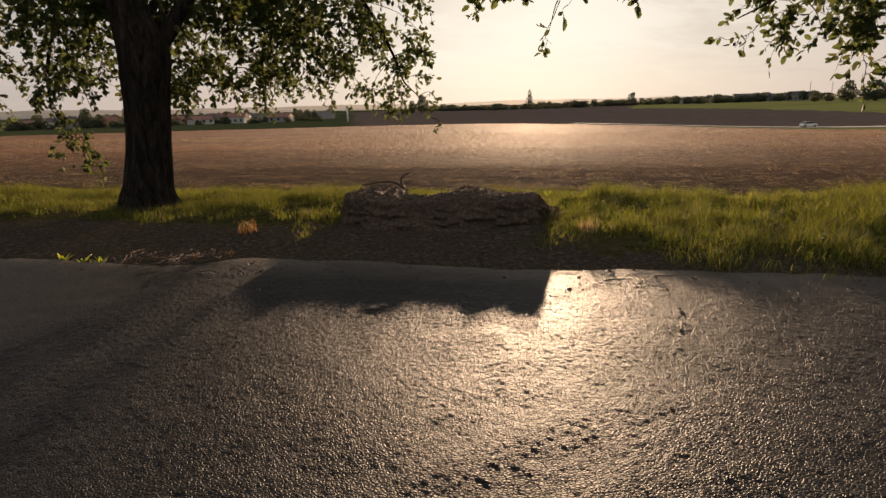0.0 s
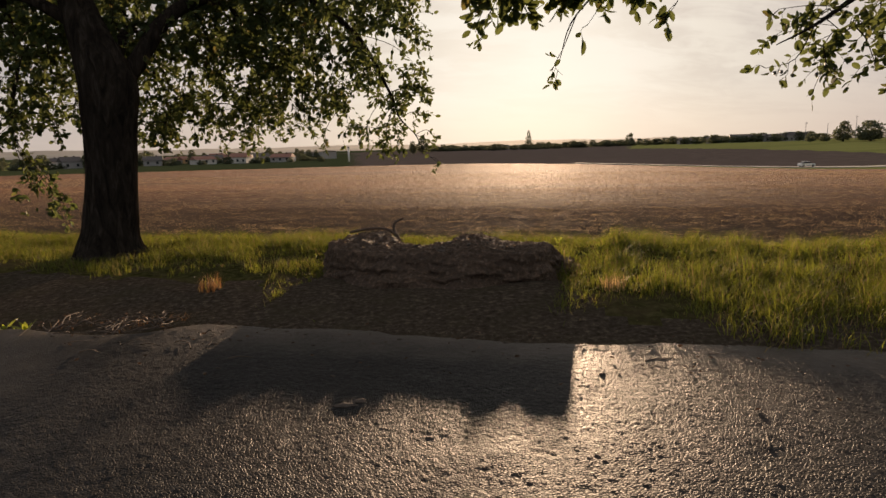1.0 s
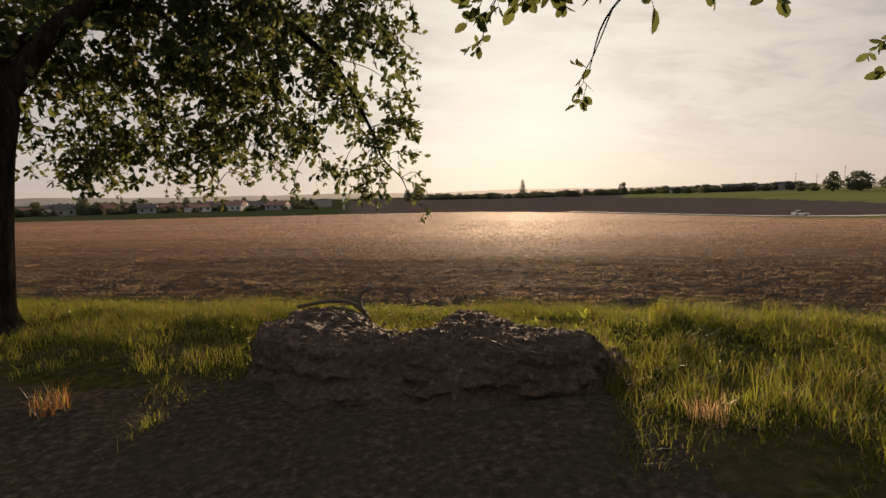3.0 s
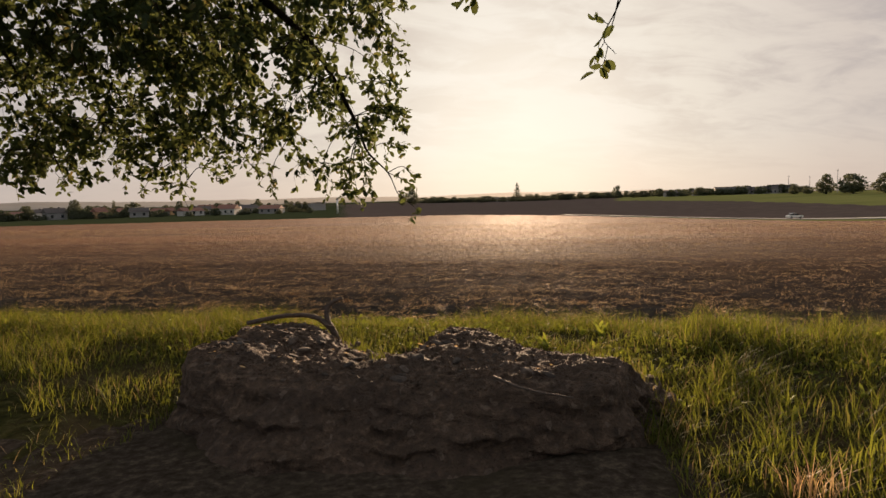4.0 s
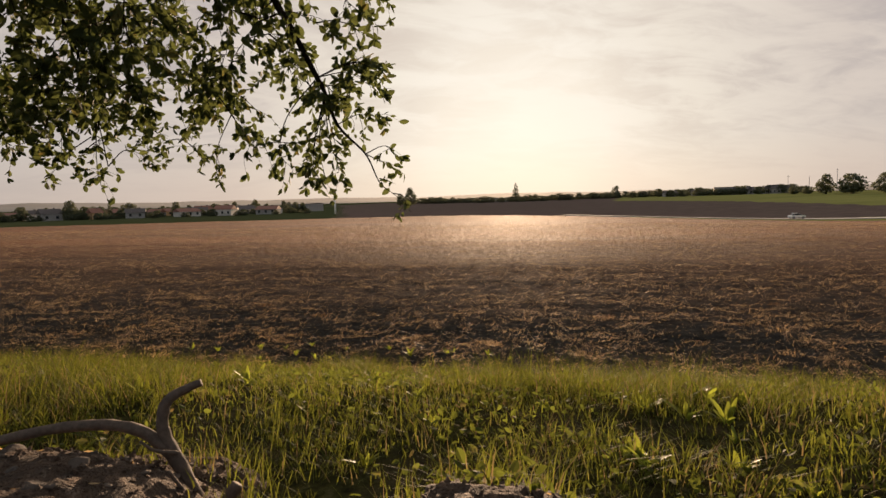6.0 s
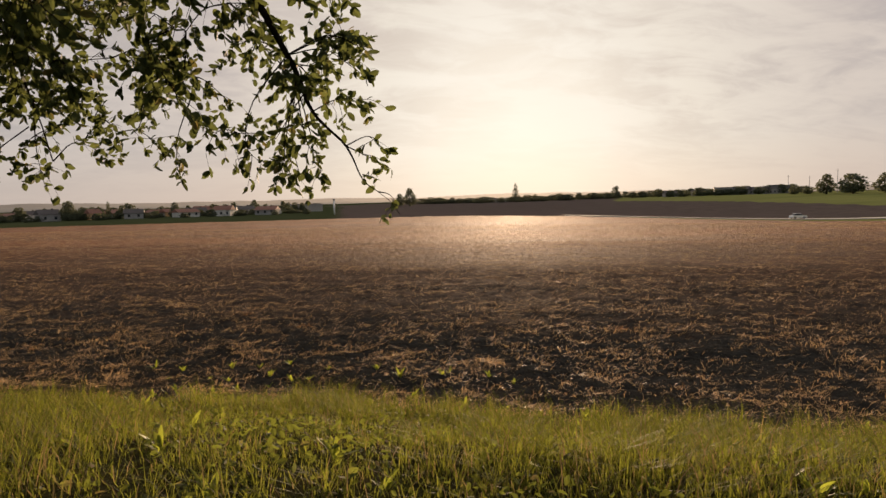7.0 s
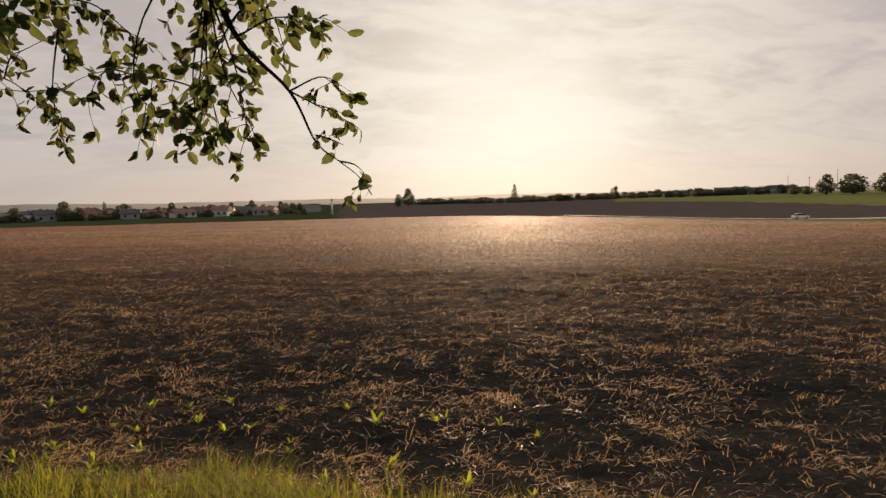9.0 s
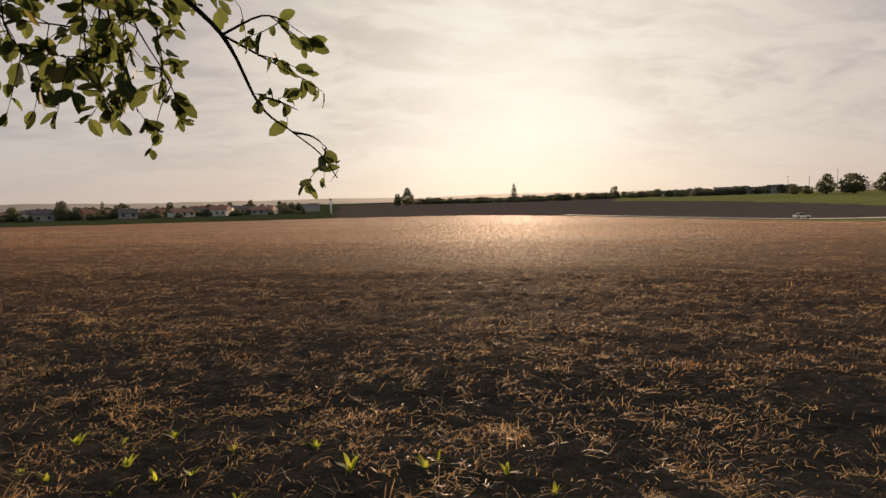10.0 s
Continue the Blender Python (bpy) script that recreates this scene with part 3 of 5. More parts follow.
def mound():
    base = (*place(MU, MV), 0.0)
    ob = thing("earth_mound", "heap of dark crumbly earth and stones with bent roots", "mound", base)
    rings, n = 120, 330
    verts, faces = [], []
    for i in range(rings + 1):
        s = i / rings
        a = np.linspace(0, 2 * math.pi, n, endpoint=False)
        du, dv = np.cos(a), np.sin(a)
        aa = np.arctan2(dv / MB, du / MA)
        k = (np.abs(du / MA) ** 4.5 + np.abs(dv / MB) ** 4.5) ** (-1 / 4.5) * mound_edge(aa)
        if s < 0.62:                      # the top
            q = s / 0.62
            x, y = place(MU + du * k * q, MV + dv * k * q)
            z, _ = mound_height(x, y)
        else:                             # sides: steep, but a long apron towards the road
            q = (s - 0.62) / 0.38
            front = smooth_step(0.55, 0.97, -dv)
            reach = 0.09 + 0.22 * front
            out = k * (1 + 0.02 * math.sin(q * math.pi)) + reach * (q ** (2.2 - 1.0 * front))
            rough = 0.22 * (fnoise(aa * 3, q * 3 + aa * 0, 2.0, 24) - 0.5) + 0.16 * (fnoise(aa * 7, q * 5 + aa * 0, 2.0, 25) - 0.5) + 0.07 * (fnoise(aa * 20, q * 11 + aa * 0, 2.0, 29) - 0.5)
            out = out + rough * q * (1.2 - q)
            x, y = place(MU + du * out, MV + dv * out)
            zt, _ = mound_height(*place(MU + du * k, MV + dv * k))
            g = np.minimum(land(x, y), 0.02) - 0.05
            crumb = 0.05 * (fnoise(x, y, 7.0, 27) - 0.5) + 0.03 * (fnoise(x, y, 19.0, 28) - 0.5)
            z = zt * (1 - q) + g * q + crumb * math.sin(q * math.pi)
        verts.extend(np.stack([x - base[0], y - base[1], z], -1).tolist())
    for i in range(rings):
        for j in range(n):
            k = (j + 1) % n
            faces.append((i * n + j, (i + 1) * n + j, (i + 1) * n + k, i * n + k))
    part("body", mesh("mound_body", verts, faces, "mound", True), ob)
    # bent roots at the back: one lying, two standing
    def root(pts, r0, r1):
        s = Soup()
        c = curve(np.array(pts) - np.array(base), 7)
        tube(s, c, np.linspace(r0, r1, len(c)), 8, 0.12)
        part("root", s.mesh("mound_root", "twig", True), ob, "bare bent root")
    root([(-0.15, 7.10, 0.325), (0.08, 7.12, 0.355), (0.25, 7.12, 0.335), (0.36, 7.10, 0.23), (0.43, 7.08, 0.06)], 0.013, 0.018)
    root([(0.43, 7.08, 0.06), (0.365, 7.10, 0.22), (0.315, 7.12, 0.32), (0.32, 7.13, 0.395), (0.36, 7.14, 0.425), (0.41, 7.14, 0.445)], 0.022, 0.010)
    root([(0.45, 7.06, 0.02), (0.46, 7.08, 0.11), (0.50, 7.09, 0.18)], 0.022, 0.015)
    root([(0.44, 7.06, 0.05), (0.40, 7.02, 0.18), (0.36, 7.00, 0.27)], 0.007, 0.004)
    root([(0.36, 7.08, 0.28), (0.31, 7.06, 0.30), (0.28, 7.05, 0.33)], 0.006, 0.003)
    # a thin dry stalk lying over the top
    root([(1.02, 5.66, 0.36), (1.12, 5.55, 0.34), (1.26, 5.46, 0.33)], 0.006, 0.003)
    root([(0.02, 6.7, 0.38), (0.20, 6.62, 0.34), (0.40, 6.60, 0.30)], 0.004, 0.002)
    # stones and clods bedded in the top
    protos = []
    for k in range(4):
        bm = bmesh.new()
        bmesh.ops.create_icosphere(bm, subdivisions=2, radius=1.0)
        for vert in bm.verts:
            d = noise.noise(vert.co * 1.4 + Vector((k * 7.1, 0, 0)))
            vert.co *= 1 + 0.32 * d
        protos.append(from_bm("bedded_stone", bm, "stone" if k < 2 else "clod", k < 1))
    for k in range(292):
        u, v = MU + rng.uniform(-1.1, 1.1), MV + rng.uniform(-0.68, 0.45)
        x, y = place(u, v)
        h, r = mound_height(x, y)
        if r > 0.93:
            continue
        size = 0.007 + 0.027 * rng.random() ** 3.2
        o = part("stone", protos[(0, 2, 3, 1, 2, 3, 2)[k % 7]], ob)
        o.location = (x - base[0], y - base[1], float(h) - size * 0.12)
        o.rotation_euler = tuple(rng.uniform(-0.5, 0.5, 2)) + (rng.uniform(0, 6.28),)
        o.scale = (size * rng.uniform(1.2, 1.7), size, size * rng.uniform(0.4, 0.65))
    # crumbled earth and chips over the whole top
    s = Soup()
    k = 5200
    x, y = place(MU + rng.uniform(-1.1, 1.1, k), MV + rng.uniform(-0.69, 0.66, k))
    h, r = mound_height(x, y)
    ok = r < 0.99
    at = np.stack([x - base[0], y - base[1], h], -1)[ok]
    q = (0.003 + 0.013 * rng.random(len(at)) ** 3)[:, None]
    axes = [unit(rng.normal(size=(len(at), 3))) for _ in range(2)]
    axes[1] = unit(np.cross(axes[0], axes[1]))
    axes.append(np.cross(axes[0], axes[1]))
    pts = [at + sg * ax * q * rng.uniform(0.5, 1.3, (len(at), 1)) for ax in axes for sg in (1, -1)]
    s.many(np.stack(pts, 1), [(0, 2, 4), (2, 1, 4), (1, 3, 4), (3, 0, 4), (2, 0, 5), (1, 2, 5), (3, 1, 5), (0, 3, 5)])
    tagged(part("crumb_cover", s.mesh("mound_crumbs", "mound"), ob), "loose crumbs of earth and stone chips", kind="stuff")
    # crumbs of straw, bark and leaf on the top
    s = Soup()
    n = 160
    x, y = place(MU + rng.uniform(-1.1, 1.1, n), MV + rng.uniform(-0.62, 0.6, n))
    h, r = mound_height(x, y)
    x, y, h = x[r < 0.95], y[r < 0.95], h[r < 0.95]
    ln = rng.uniform(0.008, 0.038, len(x))
    way = unit(np.stack([rng.normal(0, 1, len(x)), rng.normal(0, 1, len(x)), rng.uniform(-0.15, 0.2, len(x))], -1))
    leaves(s, np.stack([x - base[0], y - base[1], h + 0.006], -1), way, ln, ln * rng.uniform(0.06, 0.3, len(x)))
    tagged(part("debris", s.mesh("mound_debris", "straw"), ob), "pale bits of straw and bark", kind="stuff")


mound()

# ---------------------------------------------------------------- trees


def grow(soup, skeleton, targets, r_tip=0.004, r_root=0.014):
    """Joins every target to the nearest part of what has grown, nearest first. Returns the joined paths."""
    nodes = np.concatenate([np.asarray(s) for s in skeleton])
    start = nodes.copy()
    d0 = np.min(np.linalg.norm(targets[:, None, :] - start[None, :, :], axis=-1), axis=1)
    paths = []
    for i in np.argsort(d0):
        t = targets[i]
        d = np.linalg.norm(nodes - t, axis=1) + 0.4 * np.maximum(nodes[:, 2] * -1 + t[2], 0)
        k = int(np.argmin(d))
        a = nodes[k]
        L = np.linalg.norm(t - a)
        mid = (a + t) / 2 + np.array([0, 0, 0.16 * L]) + rng.normal(0, 0.05 * L, 3)
        c = curve([a, mid, t], 4)
        r = r_tip + (r_root - r_tip) * min(1.0, L / 1.2)
        tube(soup, c, np.linspace(r, r_tip * 0.8, len(c)), 5, 0.0, False)
        nodes = np.vstack([nodes, c[2:]])
        paths.append(c)
    return paths


def dress(wood, foliage, paths, twigs, size, drop=0.5, spread=0.30, per=10):
    """Leafy twigs round the ends of branches."""
    for c in paths:
        for _ in range(twigs):
            k = rng.integers(max(1, len(c) // 2 - 1), len(c))
            a = c[k]
            way = unit(rng.normal(0, 1, 3) + np.array([0, 0, -drop]) + 0.8 * unit(c[-1] - c[0]))
            L = spread * rng.uniform(0.5, 1.25)
            b = a + way * L * 0.55 + rng.normal(0, 0.02, 3)
            e = a + way * L + np.array([0, 0, -0.18 * L])
            line = curve([a, b, e], 3)
            tube(wood, line, np.linspace(0.0035, 0.0014, len(line)), 3, 0.0, False)
            m = max(3, int(per * rng.uniform(0.6, 1.3)))
            s = np.concatenate([rng.uniform(0.15, 1, m - m // 3), np.full(m // 3, 1.0)])
            at = a + (b - a) * np.minimum(s * 2, 1)[:, None] + (e - b) * np.maximum(s * 2 - 1, 0)[:, None]
            w = unit(way[None, :] * 0.7 + rng.normal(0, 0.75, (m, 3)) + np.array([0, 0, -0.35]))
            ln = size * rng.uniform(0.6, 1.2, m)
            leaves(foliage, at, w, ln, ln * rng.uniform(0.48, 0.66, m))


def sample(n, test, lo, hi):
    out = []
    while len(out) < n:
        p = rng.uniform(lo, hi)
        if test(p):
            out.append(p)
    return np.array(out)


def left_tree():
    base = (-2.93, 7.93, 0.03)
    ob = thing("fruit_tree", "old fruit tree with dark trunk and low spreading leafy crown", "tree", base)
    o = np.array(base)
    # trunk with root flare and a bulge under the fork
    s = Soup()
    c = curve([(-2.93, 7.93, -0.12), (-2.93, 7.93, 0.15), (-2.86, 7.93, 0.45), (-2.78, 7.92, 1.0), (-2.74, 7.92, 1.55), (-2.72, 7.93, 2.0), (-2.92, 7.95, 2.7), (-3.2, 8.0, 3.7), (-3.3, 8.1, 4.8)], 6)
    z = c[:, 2]
    rad = 0.255 + 0.17 * np.exp(-np.maximum(z, 0) / 0.22) + 0.05 * np.exp(-((z - 1.9) / 0.35) ** 2) - 0.10 * smooth_step(2.0, 3.2, z) - 0.07 * smooth_step(3.2, 4.8, z)
    n = 30
    verts, faces = [], []
    for i, (p, r) in enumerate(zip(c, rad)):
        for j in range(n):
            a = 2 * math.pi * j / n
            lobes = 1 + 0.30 * math.exp(-max(p[2], 0) / 0.20) * (0.5 * math.sin(3 * a + 0.4) + 0.3 * math.sin(5 * a)) + 0.04 * math.sin(4 * a + p[2] * 1.3)
            k = r * lobes * (1 + 0.05 * (float(fnoise(a * 5, p[2] * 2, 1.5, 31)) - 0.5) + 0.06 * (float(fnoise(a * 9, p[2] * 2.5, 1.0, 32)) - 0.5))
            verts.append((p[0] + k * math.cos(a) - o[0], p[1] + k * math.sin(a) - o[1], p[2] - o[2]))
    for i in range(len(c) - 1):
        for j in range(n):
            q = (j + 1) % n
            faces.append((i * n + j, i * n + q, (i + 1) * n + q, (i + 1) * n + j))
    part("trunk", mesh("tree_trunk", verts, faces, "bark", True), ob, "dark furrowed trunk with flared base")
    limbs = [
        ([(-2.72, 7.93, 1.75), (-2.42, 8.05, 2.2), (-2.0, 8.4, 2.85), (-1.1, 9.5, 3.40), (-0.1, 10.8, 3.0), (0.45, 11.6, 2.15), (0.62, 11.85, 1.72), (0.90, 11.92, 1.42), (1.04, 11.98, 1.12), (1.18, 12.03, 1.00), (1.30, 12.05, 0.90), (1.38, 12.05, 0.78)], 0.13, 0.003),
        ([(-2.0, 8.4, 2.85), (-1.75, 9.7, 3.15), (-1.7, 11.2, 2.6), (-1.95, 12.4, 1.9), (-2.1, 13.0, 1.4)], 0.075, 0.006),
        ([(-2.72, 7.95, 1.95), (-2.8, 8.9, 2.7), (-3.1, 10.3, 2.7), (-3.3, 11.4, 2.0), (-3.4, 12.0, 1.5)], 0.10, 0.006),
        ([(-2.95, 7.95, 2.6), (-4.0, 8.5, 3.0), (-5.4, 9.3, 2.7), (-6.4, 10.0, 1.9)], 0.10, 0.006),
        ([(-2.9, 7.9, 2.9), (-1.9, 8.6, 3.8), (-0.6, 9.8, 4.3), (0.4, 10.9, 4.0), (1.0, 11.6, 3.2)], 0.09, 0.006),
        ([(-3.2, 8.0, 3.6), (-3.6, 9.0, 4.6), (-4.4, 10.4, 4.7), (-5.4, 11.6, 4.0)], 0.08, 0.006),
        ([(-4.0, 8.5, 3.0), (-4.6, 9.9, 2.7), (-4.9, 11.0, 1.9), (-5.0, 11.6, 1.3)], 0.05, 0.006),
        ([(-3.3, 8.1, 4.6), (-3.0, 9.2, 5.6), (-2.2, 10.6, 5.6), (-1.4, 11.6, 4.8)], 0.07, 0.006),
        ([(-3.2, 8.0, 3.2), (-4.4, 7.8, 3.9), (-5.9, 7.9, 3.9), (-7.0, 8.3, 3.2)], 0.08, 0.006),
    ]
    skeleton = []
    for pts, r0, r1 in limbs:
        s = Soup()
        c = curve(pts, 6)
        tube(s, c - o, r1 + (r0 - r1) * np.linspace(1, 0, len(c)) ** 2.9, 9, 0.06)
        part("limb", s.mesh("tree_limb", "bark", True), ob)
        skeleton.append(c[4:])
    wood, green = Soup(), Soup()

    def inside(p):
        x, y, z = p
        low = 1.42 - 0.08 * abs(x + 1.0) + (0.08 if x < -3.2 else 0.0) + (0.2 if x < -3.8 else 0.0)
        low = low - 0.12 * math.exp(-((x - 0.3) / 0.7) ** 2) + 0.35 * float(fnoise(x, y, 1.3, 33))
        right = 1.08 - 0.5 * max(0.0, 1.9 - z) + 0.07 * (z - 2) + 0.3 * (float(fnoise(z, y, 1.6, 34)) - 0.5)
        if z < low or x > right - 0.22 * abs(y - 11.6):
            return False
        if y < 9.6 and z < 2.05 + 0.35 * (9.6 - y) and x > -3.4:
            return False
        if y < 10.6 and x > -0.6 and z < 2.9:
            return False
        return ((x + 2.6) / 4.8) ** 2 + ((y - 10.7) / 3.0) ** 2 + ((z - 3.0) / 3.2) ** 2 < 1

    targets = sample(900, inside, (-7.2, 8.2, 1.0), (1.4, 13.6, 5.2))
    # the thick of the crown over the fork
    thick = lambda p: p[2] > 2.12 + 0.28 * max(0.0, 9.8 - p[1]) + 0.18 * float(fnoise(p[0], p[1], 1.7, 35)) and abs(p[0] + 2.72) > 0.35 * (p[1] < 8.5)
    targets = np.vstack([targets, sample(150, thick, (-4.6, 8.2, 2.1), (0.1, 10.4, 3.9))])
    paths = grow(wood, skeleton, targets)
    dress(wood, green, paths, 5, 0.090, 0.5, 0.30, 11)
    low = [p for p in paths if p[-1][2] < 2.0 and p[-1][0] > -1.2]
    dress(wood, green, low, 1, 0.098, 0.7, 0.30, 9)
    # the long drooping end near the field
    tips = []
    for pts in ([(0.90, 11.92, 1.42), (1.08, 11.9, 1.50), (1.20, 11.9, 1.47)], [(0.90, 11.92, 1.42), (1.08, 12.05, 1.34), (1.25, 12.13, 1.26)],
                [(1.04, 11.98, 1.16), (1.12, 11.98, 1.14), (1.21, 12.0, 1.10)], [(1.18, 12.03, 1.00), (1.27, 12.04, 0.98), (1.33, 12.05, 0.93)],
                [(0.5, 11.7, 1.95), (0.42, 11.95, 1.5), (0.48, 12.05, 1.10)], [(0.5, 11.7, 1.95), (0.36, 12.0, 1.5), (0.30, 12.05, 1.26)], [(0.5, 11.7, 1.95), (0.58, 12.0, 1.55), (0.61, 12.05, 1.24)],
                [(0.62, 11.85, 1.72), (0.85, 11.8, 1.82), (1.05, 11.8, 1.78)], [(0.45, 11.6, 2.15), (0.80, 11.25, 2.22), (1.07, 10.97, 2.06)],
                [(0.45, 11.6, 2.15), (0.82, 11.4, 2.25), (1.03, 11.24, 2.14)], [(0.45, 11.6, 2.15), (0.62, 12.5, 2.10), (0.78, 13.08, 1.90)],
                [(-0.1, 10.8, 3.0), (0.5, 10.5, 2.75), (0.92, 10.3, 2.35)],
                [(-0.5, 12.2, 1.9), (-0.75, 12.6, 1.6), (-0.83, 12.78, 1.36)], [(-1.95, 12.4, 1.9), (-2.1, 12.7, 1.5), (-2.19, 12.95, 1.24)], [(-2.1, 12.6, 1.7), (-2.5, 12.8, 1.5), (-2.68, 12.87, 1.29)], [(0.45, 11.6, 2.15), (0.75, 11.6, 2.2), (0.98, 11.55, 2.05)],
                [(0.5, 11.7, 1.95), (0.55, 11.8, 1.5), (0.68, 11.9, 1.20)], [(0.5, 11.7, 1.95), (0.38, 11.8, 1.55), (0.36, 11.85, 1.22)],
                [(0.45, 11.6, 2.15), (0.12, 11.8, 1.8), (0.02, 11.9, 1.45), (0.14, 11.95, 1.27)]):
        line = curve(pts, 4)
        tube(wood, line, np.linspace(0.007, 0.002, len(line)), 5, 0.0, False)
        tips.append(line)
    dress(wood, green, tips, 3, 0.092, 0.2, 0.18, 6)
    dress(wood, green, tips[4:], 4, 0.096, 0.3, 0.24, 8)
    # leafy shoots along the great limbs themselves
    for c in (skeleton[0][:27], skeleton[1][:14], skeleton[2][:12], skeleton[4][:14]):
        pieces = [c[k:k + 5] for k in range(2, len(c) - 5, 3)]
        dress(wood, green, pieces, 8, 0.098, 0.4, 0.42, 10)
    # bare hanging shoots
    for _ in range(26):
        a = targets[rng.integers(len(targets))]
        if a[2] > 2.2:
            continue
        b = a + np.array([rng.normal(0, 0.12), rng.normal(0, 0.1), -rng.uniform(0.2, 0.45)])
        line = curve([a, (a + b) / 2 + rng.normal(0, 0.05, 3), b + np.array([rng.normal(0, 0.10), 0, 0.03])], 4)
        tube(wood, line, np.linspace(0.003, 0.0012, len(line)), 3, 0.0, False)
        ln = 0.07 * rng.uniform(0.7, 1.2, 4)
        leaves(green, np.repeat(line[-1][None], 4, 0), unit(rng.normal(0, 1, (4, 3)) + np.array([0, 0, -0.6])), ln, ln * 0.55)
    # low sprig behind the trunk
    sprig = [curve([(-4.6, 9.9, 2.6), (-4.9, 10.0, 1.5), (-4.75 + 0.2 * k, 10.0, 0.75 - 0.12 * k)], 4) for k in range(4)]
    for line in sprig:
        tube(wood, line, np.linspace(0.010, 0.002, len(line)), 5, 0.0, False)
    dress(wood, green, sprig, 12, 0.09, 0.2, 0.38, 10)
    wood.v = [np.concatenate(wood.v) - o]
    green.v = [np.concatenate(green.v) - o]
    tagged(part("twig_spray", wood.mesh("tree_twigs", "bark"), ob), kind="stuff")
    tagged(part("crown", green.mesh("tree_crown", "leaf"), ob), "backlit green oval leaves", kind="stuff")


def right_tree():
    base = (7.4, 5.0, 0.03)
    ob = thing("fruit_tree", "fruit tree with leafy boughs reaching over the verge", "tree", base)
    o = np.array(base)
    s = Soup()
    c = curve([(7.4, 5.0, -0.1), (7.4, 5.0, 0.3), (7.3, 5.0, 1.2), (7.25, 5.05, 2.0), (7.3, 5.1, 3.2), (7.4, 5.2, 4.4)], 5)
    tube(s, c - o, 0.22 + 0.12 * np.exp(-np.maximum(c[:, 2], 0) / 0.25) - 0.13 * smooth_step(1.8, 4.4, c[:, 2]), 18, 0.05)
    part("trunk", s.mesh("tree_trunk", "bark", True), ob)
    limbs = [
        ([(7.3, 5.05, 1.9), (6.4, 5.3, 2.6), (5.4, 5.7, 2.75), (4.6, 5.9, 2.5), (4.0, 5.9, 2.15), (3.62, 5.85, 1.98)], 0.10, 0.005),
        ([(7.25, 5.05, 2.3), (6.2, 5.6, 3.2), (4.8, 6.0, 3.45), (3.4, 6.1, 3.2), (2.2, 6.1, 2.75), (1.2, 6.2, 2.5)], 0.10, 0.005),
        ([(3.4, 6.1, 3.2), (2.7, 6.5, 2.9), (2.2, 6.9, 2.45), (2.05, 7.0, 2.0)], 0.03, 0.003),
        ([(3.4, 6.1, 3.2), (2.9, 5.7, 2.8), (2.55, 5.45, 2.35)], 0.03, 0.003),
        ([(7.3, 5.1, 3.0), (6.6, 5.9, 4.0), (5.6, 6.6, 4.2)], 0.07, 0.005),
    ]
    skeleton = []
    for pts, r0, r1 in limbs:
        s = Soup()
        c = curve(pts, 6)
        tube(s, c - o, r1 + (r0 - r1) * np.linspace(1, 0, len(c)) ** 1.4, 8, 0.05)
        part("limb", s.mesh("tree_limb", "bark", True), ob)
        skeleton.append(c[4:])
    wood, green = Soup(), Soup()
    near = lambda p: ((p[0] - 5.3) / 1.65) ** 2 + ((p[1] - 5.8) / 0.9) ** 2 + ((p[2] - 2.5) / 1.15) ** 2 < 1 and p[2] > max(1.40, 1.95 - 0.40 * (p[0] - 3.7))
    paths = grow(wood, skeleton, sample(140, near, (3.6, 5.0, 1.35), (6.9, 6.9, 3.8)))
    dress(wood, green, paths, 5, 0.088, 0.2, 0.26, 8)
    over = lambda p: p[2] > 2.32 and ((p[0] - 1.8) / 1.1) ** 2 + ((p[1] - 6.0) / 0.6) ** 2 + ((p[2] - 2.85) / 0.6) ** 2 < 1
    paths = grow(wood, skeleton, sample(80, over, (0.6, 5.4, 2.3), (3.0, 6.6, 3.3)))
    dress(wood, green, paths, 5, 0.11, 0.6, 0.22, 9)
    tips = [curve(p, 4) for p in ([(2.2, 6.9, 2.45), (2.10, 7.0, 2.15), (2.02, 7.02, 1.98), (2.10, 7.02, 1.88)], [(2.7, 5.6, 2.6), (2.52, 5.45, 2.28), (2.38, 5.38, 2.10)], [(2.4, 5.6, 2.6), (1.95, 5.35, 2.3), (1.70, 5.20, 2.02)],
                                  [(1.3, 6.3, 2.6), (1.18, 6.5, 2.4), (1.12, 6.58, 2.22)], [(1.4, 6.4, 2.7), (1.32, 6.9, 2.45), (1.26, 7.08, 2.25)],
                                  [(4.0, 5.9, 2.15), (3.8, 5.85, 1.86), (3.5, 5.8, 1.78)],
                                  [(4.3, 5.9, 2.3), (3.9, 5.85, 2.3), (3.62, 5.85, 2.27)])]
    for line in tips:
        tube(wood, line, np.linspace(0.006, 0.002, len(line)), 5, 0.0, False)
    dress(wood, green, tips, 4, 0.095, 0.2, 0.13, 5)
    wood.v = [np.concatenate(wood.v) - o]
    green.v = [np.concatenate(green.v) - o]
    tagged(part("twig_spray", wood.mesh("tree_twigs", "bark"), ob), kind="stuff")
    tagged(part("crown", green.mesh("tree_crown", "leaf"), ob), "green oval leaves lit from behind", kind="stuff")
